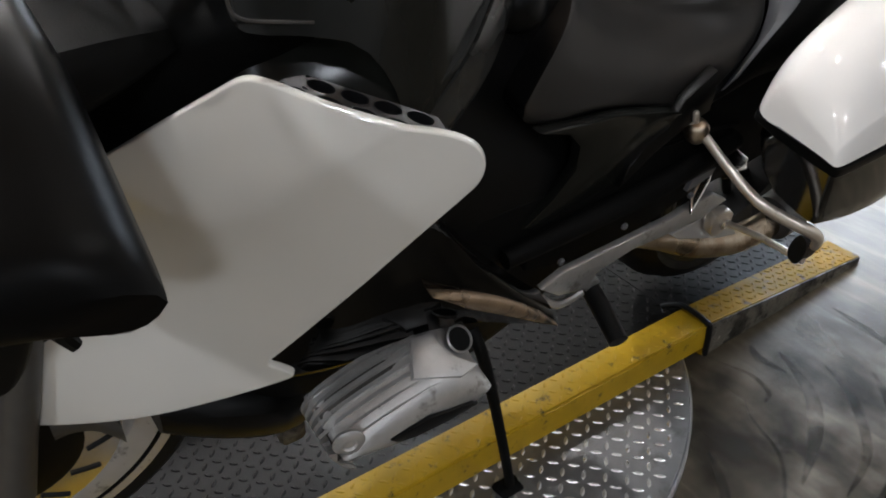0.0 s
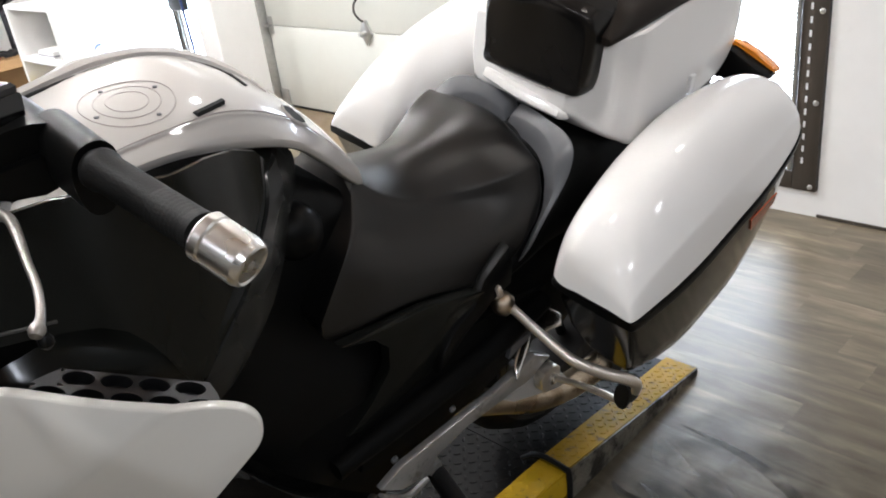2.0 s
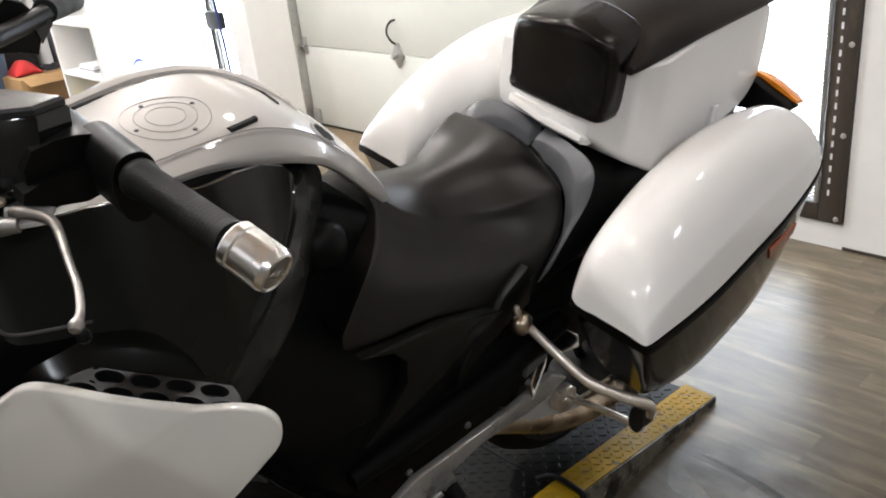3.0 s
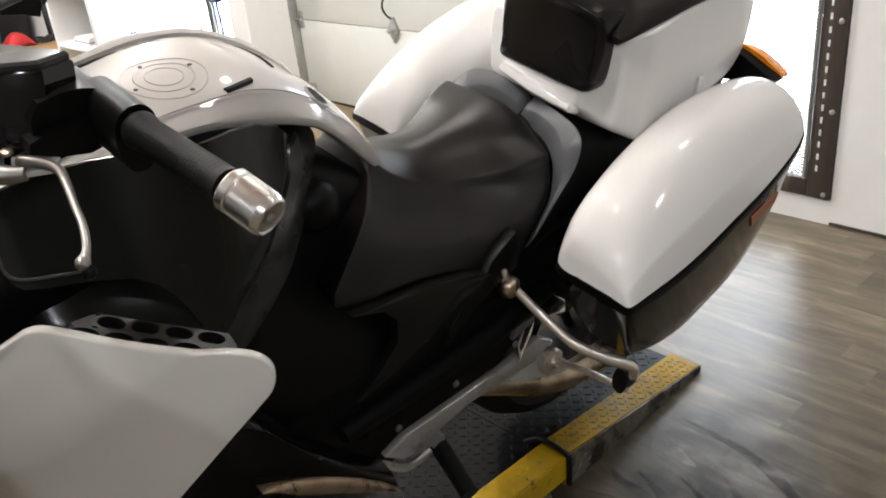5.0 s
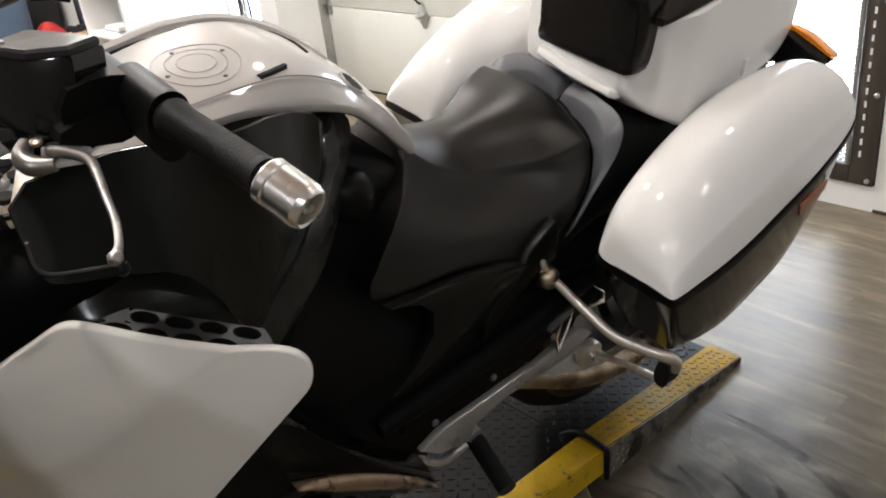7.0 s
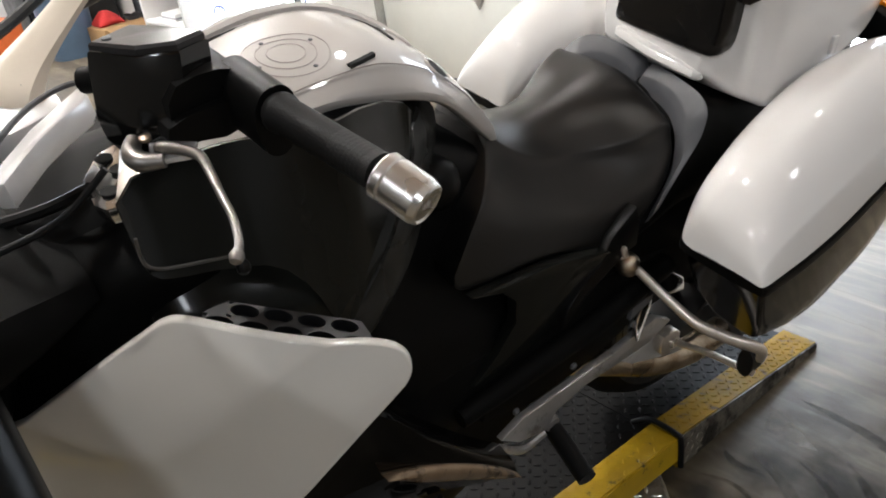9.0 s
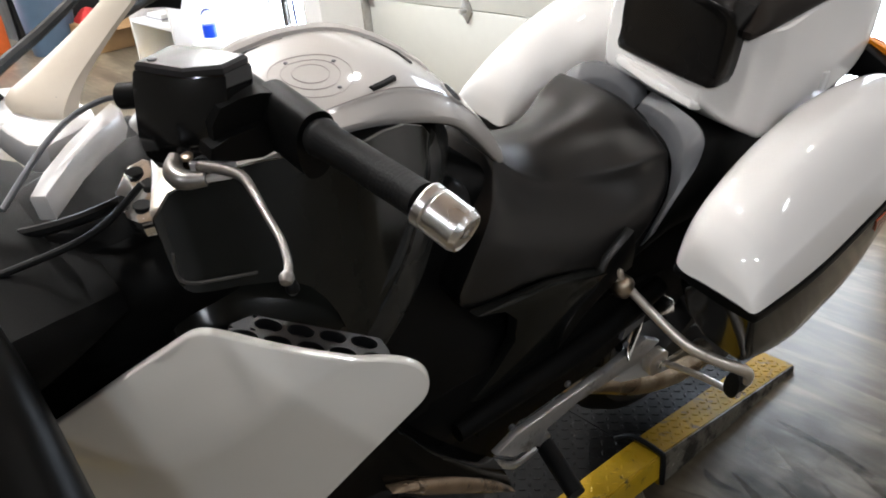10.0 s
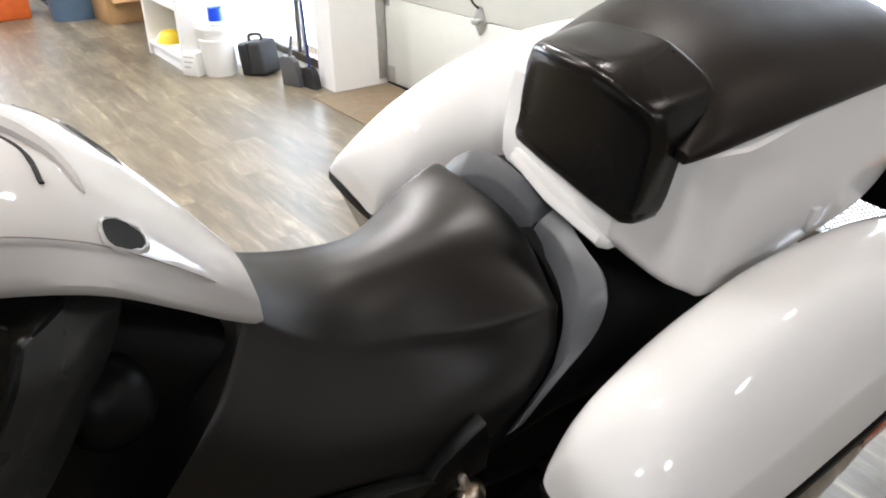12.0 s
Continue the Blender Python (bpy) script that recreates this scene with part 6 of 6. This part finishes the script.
p("lever_shield", plate([(0.182, -1.466, 1.071), (0.187, -1.452, 1.072), (0.208, -1.436, 1.072), (0.22, -1.448, 1.07), (0.209, -1.476, 1.069)], (0, 0, -0.005), 0.001), SILVER_PAINT, hb, "flat silver lever shield")
p("line_clamp", body([[(0.057 + k * 0.03, -1.452 - k * 0.012, 1.018), (0.09 + k * 0.016, -1.452 - k * 0.006, 1.026), (0.147, -1.445 - k * 0.006, 1.018), (0.15, -1.462 - k * 0.012, 1.0), (0.1 + k * 0.02, -1.47 - k * 0.012, 0.998)] for k in (0.0, 0.15, 0.6, 1.2, 1.9, 2.0)], 14, 1), BRUSHED_BAR, hb, "worn bronze coloured casting")

# steering head: cast top bridge, riser, bar and bracket
bridge = p("top_bridge", plate([(0.02, -1.475, 1.046), (0.036, -1.51, 1.045), (0.046, -1.548, 1.043), (-0.02, -1.562, 1.04), (-0.1, -1.565, 1.04), (-0.1, -1.52, 1.043), (-0.06, -1.495, 1.046)], (0, 0, -0.03), 0.004, 1), SILVER_PAINT, None, "silver cast steering bridge")
p("riser", body([[(u0 + du * k, y0 + dy * k, w) for du, dy in ((-0.042, 0.0), (0.03, 0.03), (0.036, 0.0), (-0.02, -0.032))] for u0, y0, w, k in ((-0.03, -1.517, 1.044, 1.05), (-0.031, -1.512, 1.056, 1.0), (-0.034, -1.49, 1.075, 0.75), (-0.035, -1.455, 1.103, 0.55), (-0.034, -1.424, 1.13, 0.47), (-0.033, -1.385, 1.165, 0.45), (-0.033, -1.37, 1.178, 0.4))], 24, 1), RISER, bridge, "pale handlebar riser")
for u, y, w in ((-0.012, -1.503, 1.061), (-0.052, -1.522, 1.058), (-0.078, -1.545, 1.044)):
    p("socket_bolt", lathe([(0, 0.0075), (0.003, 0.0075), (0.004, 0.006), (0.001, 0.004), (0.001, 0.0005)], (u, y, w - 0.003), (u + 0.005, y + 0.02, w + 0.1), 12), DARK_GREY, bridge)
p("cast_bar", plate([(0.022, -1.484, 1.05), (0.008, -1.464, 1.052), (0.026, -1.462, 1.053), (0.043, -1.471, 1.053), (0.065, -1.5, 1.053), (0.088, -1.528, 1.051), (0.128, -1.568, 1.046), (0.118, -1.578, 1.044), (0.092, -1.558, 1.047), (0.059, -1.525, 1.05)], (0.004, 0.003, -0.024), 0.003), SILVER_PAINT, bridge, "silver cast clamp bar")
clampb = p("lower_bracket", plate([(0.079, -1.5, 0.998), (0.045, -1.474, 1.0), (0.041, -1.455, 1.002), (0.06, -1.449, 1.004), (0.08, -1.451, 1.004), (0.115, -1.461, 1.002), (0.143, -1.49, 0.998), (0.138, -1.5, 0.996), (0.12, -1.506, 0.995)], (0.003, 0.003, -0.015), 0.003), CHROME, None, "shiny cast bracket with three holes")
for u, y, w in ((0.116, -1.489, 0.9995), (0.09, -1.469, 1.0025), (0.06, -1.472, 1.001)):
    p("bracket_hole", lathe([(0, 0.0085), (0.0015, 0.0085), (0.0016, 0.001)], (u, y, w), (u, y, w + 1), 14), HOLE, clampb)
p("bracket_foot", body([[(u, y, 0.99), (u + 0.022, y, 0.99), (u + 0.02, y, 0.95), (u + 0.002, y, 0.95)] for u, y in ((0.06, -1.49), (0.066, -1.478), (0.07, -1.466))], 6, 1), DARK_GREY, clampb)
for path, r, mat in (([(-0.3, -1.36, 1.07), (-0.252, -1.401, 1.06), (-0.172, -1.467, 1.06), (-0.079, -1.55, 1.06), (-0.03, -1.62, 1.02)], 0.0065, RUBBER), ([(0.1, -1.5, 1.0), (0.06, -1.54, 0.97), (0.0, -1.6, 0.94), (-0.05, -1.66, 0.93)], 0.006, RUBBER),
                ([(0.05, -1.455, 1.07), (0.042, -1.478, 1.072), (0.05, -1.512, 1.068), (0.08, -1.55, 1.062), (0.12, -1.6, 1.04)], 0.0028, GREY_PLASTIC), ([(0.13, -1.49, 1.03), (0.12, -1.54, 0.99), (0.09, -1.62, 0.96)], 0.0035, RUBBER)):
    p("control_cable", tube(path, r, 8, 18), mat)
# far grip end, seen past the bridge
p("far_bar", tube([(-0.08, -1.42, 1.1), (-0.16, -1.33, 1.09), (-0.2, -1.277, 1.09)], 0.011, 10, 12), SATIN_BLACK, hb)
p("far_grip", tube([(-0.2, -1.277, 1.092), (-0.24, -1.25, 1.082), (-0.32, -1.198, 1.062)], 0.0145, 14, 8), RUBBER, hb, "black far grip")
p("far_reservoir", side([(-1.365, 1.119), (-1.34, 1.116), (-1.321, 1.118), (-1.303, 1.11), (-1.292, 1.095), (-1.289, 1.07), (-1.297, 1.046), (-1.318, 1.053), (-1.341, 1.056), (-1.35, 1.07), (-1.371, 1.096)], -0.19, 0.05, 0.008), SATIN_BLACK, hb, "black far brake reservoir")
p("far_clamp", side([(-1.299, 1.089), (-1.283, 1.096), (-1.276, 1.081), (-1.292, 1.06)], -0.186, 0.03, 0.004), DARK_GREY, hb)
p("far_lever", tube([(-0.2, -1.37, 1.06), (-0.28, -1.34, 1.05), (-0.36, -1.3, 1.035)], 0.006, 8, 12), SATIN_BLACK, hb)

# inner cockpit, and a thin grey line on the knee fairing's side
p("cockpit_tray", body([mirror_ring(y, [(0, t), (w, t), (w * 1.05, t - 0.06), (w * 0.8, t - 0.14), (0, t - 0.14)]) for y, w, t in ((-1.74, 0.03, 0.9), (-1.64, 0.08, 0.925), (-1.54, 0.13, 0.94), (-1.46, 0.15, 0.955), (-1.4, 0.15, 0.965))], 14), MATT_BLACK, None, "black cockpit bodywork")
p("cockpit_side", body([mirror_ring(y, [(0, t), (w * 0.9, t), (w, t - 0.02), (w, b + 0.02), (w * 0.8, b), (0, b)]) for y, w, t, b in ((-1.98, 0.08, 0.95, 0.88), (-1.86, 0.19, 0.97, 0.87), (-1.72, 0.21, 0.97, 0.87), (-1.6, 0.185, 0.96, 0.89), (-1.53, 0.15, 0.94, 0.9))], 14, 1), MATT_BLACK, None, "black upper fairing side")
p("cockpit_line", tube([(0.207, -1.502, 1.006), (0.207, -1.501, 0.982), (0.207, -1.49, 0.969), (0.207, -1.46, 0.960), (0.207, -1.428, 0.952)], 0.0016, 6, 16), DULL_METAL, None, "thin dull grey line on the knee fairing")

# mirror and front cowl
MIRROR = [  # u, then its section from the front top round the rear edge to the underside (y, w)
    (0.2, ((-1.8, 1.05), (-1.665, 1.05), (-1.64, 1.02), (-1.645, 0.99), (-1.66, 0.975), (-1.7, 0.95), (-1.8, 0.93))),
    (0.28, ((-1.83, 1.04), (-1.668, 1.04), (-1.636, 1.01), (-1.642, 0.96), (-1.66, 0.94), (-1.7, 0.925), (-1.83, 0.92))),
    (0.36, ((-1.83, 1.01), (-1.675, 1.005), (-1.634, 0.975), (-1.645, 0.921), (-1.664, 0.902), (-1.695, 0.914), (-1.82, 0.925))),
    (0.41, ((-1.79, 0.985), (-1.67, 0.98), (-1.634, 0.95), (-1.646, 0.906), (-1.668, 0.899), (-1.696, 0.924), (-1.79, 0.94))),
    (0.432, ((-1.71, 0.952), (-1.67, 0.956), (-1.636, 0.937), (-1.65, 0.92), (-1.668, 0.921), (-1.69, 0.93), (-1.71, 0.942)))]
mirror = p("mirror_housing", body([[(u, y, w) for y, w in ring] for u, ring in MIRROR], 24, 1), MIRROR_BLACK, None, "glossy black mirror and turn lamp housing")
p("mirror_stay", tube([(0.12, -1.68, 0.97), (0.2, -1.69, 0.99), (0.26, -1.69, 0.99)], 0.025, 10), SATIN_BLACK, mirror)
p("mirror_hook", tube([(0.38, -1.694, 0.905), (0.38, -1.698, 0.882), (0.384, -1.692, 0.871)], [0.009, 0.007, 0.005], 8), SATIN_BLACK, mirror)
p("mirror_base", body([[(u, -1.88, 0.95), (u, -1.73 + d, 0.95), (u, -1.706 + d, 0.88), (u, -1.722 + d, 0.84), (u, -1.734 + d, 0.825), (u, -1.88, 0.815)] for u, d in ((0.22, 0.0), (0.34, 0.0), (0.358, -0.002), (0.364, -0.01))], 12, 1), SATIN_BLACK, mirror, "black mirror base on the fairing")
p("front_cowl", body([mirror_ring(y, [(0, t), (w * 0.8, t), (w, (t + b) / 2), (w * 0.9, b), (0, b)]) for y, w, t, b in ((-2.1, 0.03, 0.84, 0.62), (-2.0, 0.08, 0.9, 0.58), (-1.9, 0.12, 0.94, 0.56), (-1.78, 0.14, 0.94, 0.56), (-1.68, 0.13, 0.92, 0.56))], 16), SATIN_BLACK, None, "black front cowl")

# ---------- floor planks ----------
floor = tagged(part("floor", box(-9.2, 4.6, -5.4, 0.795, -0.05, -0.004), MAT_BROWN), "grey-brown wood-look vinyl plank floor", "floor", kind="structure")
tagged(part("floor_under_gate", box(-9.2, 4.6, 0.795, 1.2, -0.05, -0.004), MAT_BROWN), "grey-brown plank floor along the wall", "floor", kind="structure")
PLANK_W, PLANK_L = 0.125, 0.92


def plank_mesh(length, width):
    me = bpy.data.meshes.new("plank")
    bm = box(-length / 2 + 0.00012, length / 2 - 0.00012, -width / 2 + 0.00012, width / 2 - 0.00012, -0.0038, 0.0)
    bm.to_mesh(me)
    bm.free()
    me.materials.append(FLOOR_WOOD)
    return me


shared = plank_mesh(PLANK_L, PLANK_W)
rest = bmesh.new()
rng = random.Random(5)
row = 0
y = WALL_Y - PLANK_W / 2
near = 0
while y > -5.4:
    x = -9.2 + rng.random() * PLANK_L
    while x < 4.6:
        close = (-0.4 < x < 2.6 and y > -1.5) or (-4.9 < x < -1.2 and y > -0.6)
        if close and near < 300:
            ob = new("plank", shared)
            ob.parent = floor
            ob.location = (x, y, 0.0)
            near += 1
        else:
            box(max(x - PLANK_L / 2, -9.19) + 0.00012, min(x + PLANK_L / 2, 4.59) - 0.00012, y - PLANK_W / 2 + 0.00012, y + PLANK_W / 2 - 0.00012, -0.0038, 0.0, bm=rest)
        x += PLANK_L
    y -= PLANK_W
    row += 1
part("more_planks", rest, FLOOR_WOOD, floor, kind="stuff")


# worn marks on the planks
def mark(name, outline, mat, z=0.0008):
    bm = bmesh.new()
    bm.faces.new([bm.verts.new((x, y, z)) for x, y in outline])
    return part(name, bm, mat, floor)


def streak(path, width, z=0.0007):
    keys = catmull(path, 24)
    left, right = [], []
    for i, q in enumerate(keys):
        a, b = keys[max(i - 1, 0)], keys[min(i + 1, 23)]
        n = np.array([-(b[1] - a[1]), b[0] - a[0]]) / (math.hypot(b[0] - a[0], b[1] - a[1]) + 1e-9)
        half = width * 0.5 * math.sin(math.pi * (i + 0.6) / 24.2)
        left.append(tuple(q[:2] + n * half))
        right.append(tuple(q[:2] - n * half))
    return mark("scuff_streak", left + right[::-1], DARK_SCUFF, z)


mark("worn_patch", [(0.19, -0.262), (0.225, -0.266), (0.345, -0.33), (0.268, -0.348), (0.225, -0.335)], PALE_SCUFF)
for k, (path, width) in enumerate((([(0.2, -0.543), (0.264, -0.524), (0.316, -0.537), (0.33, -0.57)], 0.012), ([(0.3, -0.59), (0.342, -0.62), (0.432, -0.654), (0.503, -0.731), (0.56, -0.83)], 0.008),
                     ([(0.25, -0.42), (0.36, -0.47), (0.44, -0.56), (0.5, -0.68)], 0.03), ([(0.4, -0.32), (0.5, -0.4), (0.58, -0.52), (0.62, -0.7)], 0.03), ([(0.33, -0.38), (0.42, -0.42), (0.52, -0.52), (0.56, -0.64)], 0.02),
                     ([(0.22, -0.2), (0.4, -0.22), (0.56, -0.3), (0.68, -0.44)], 0.03), ([(0.35, -0.75), (0.45, -0.82), (0.5, -0.95)], 0.02), ([(0.2, -0.45), (0.24, -0.47), (0.3, -0.46)], 0.02))):
    streak(path, width, 0.0006 + 0.0001 * k)

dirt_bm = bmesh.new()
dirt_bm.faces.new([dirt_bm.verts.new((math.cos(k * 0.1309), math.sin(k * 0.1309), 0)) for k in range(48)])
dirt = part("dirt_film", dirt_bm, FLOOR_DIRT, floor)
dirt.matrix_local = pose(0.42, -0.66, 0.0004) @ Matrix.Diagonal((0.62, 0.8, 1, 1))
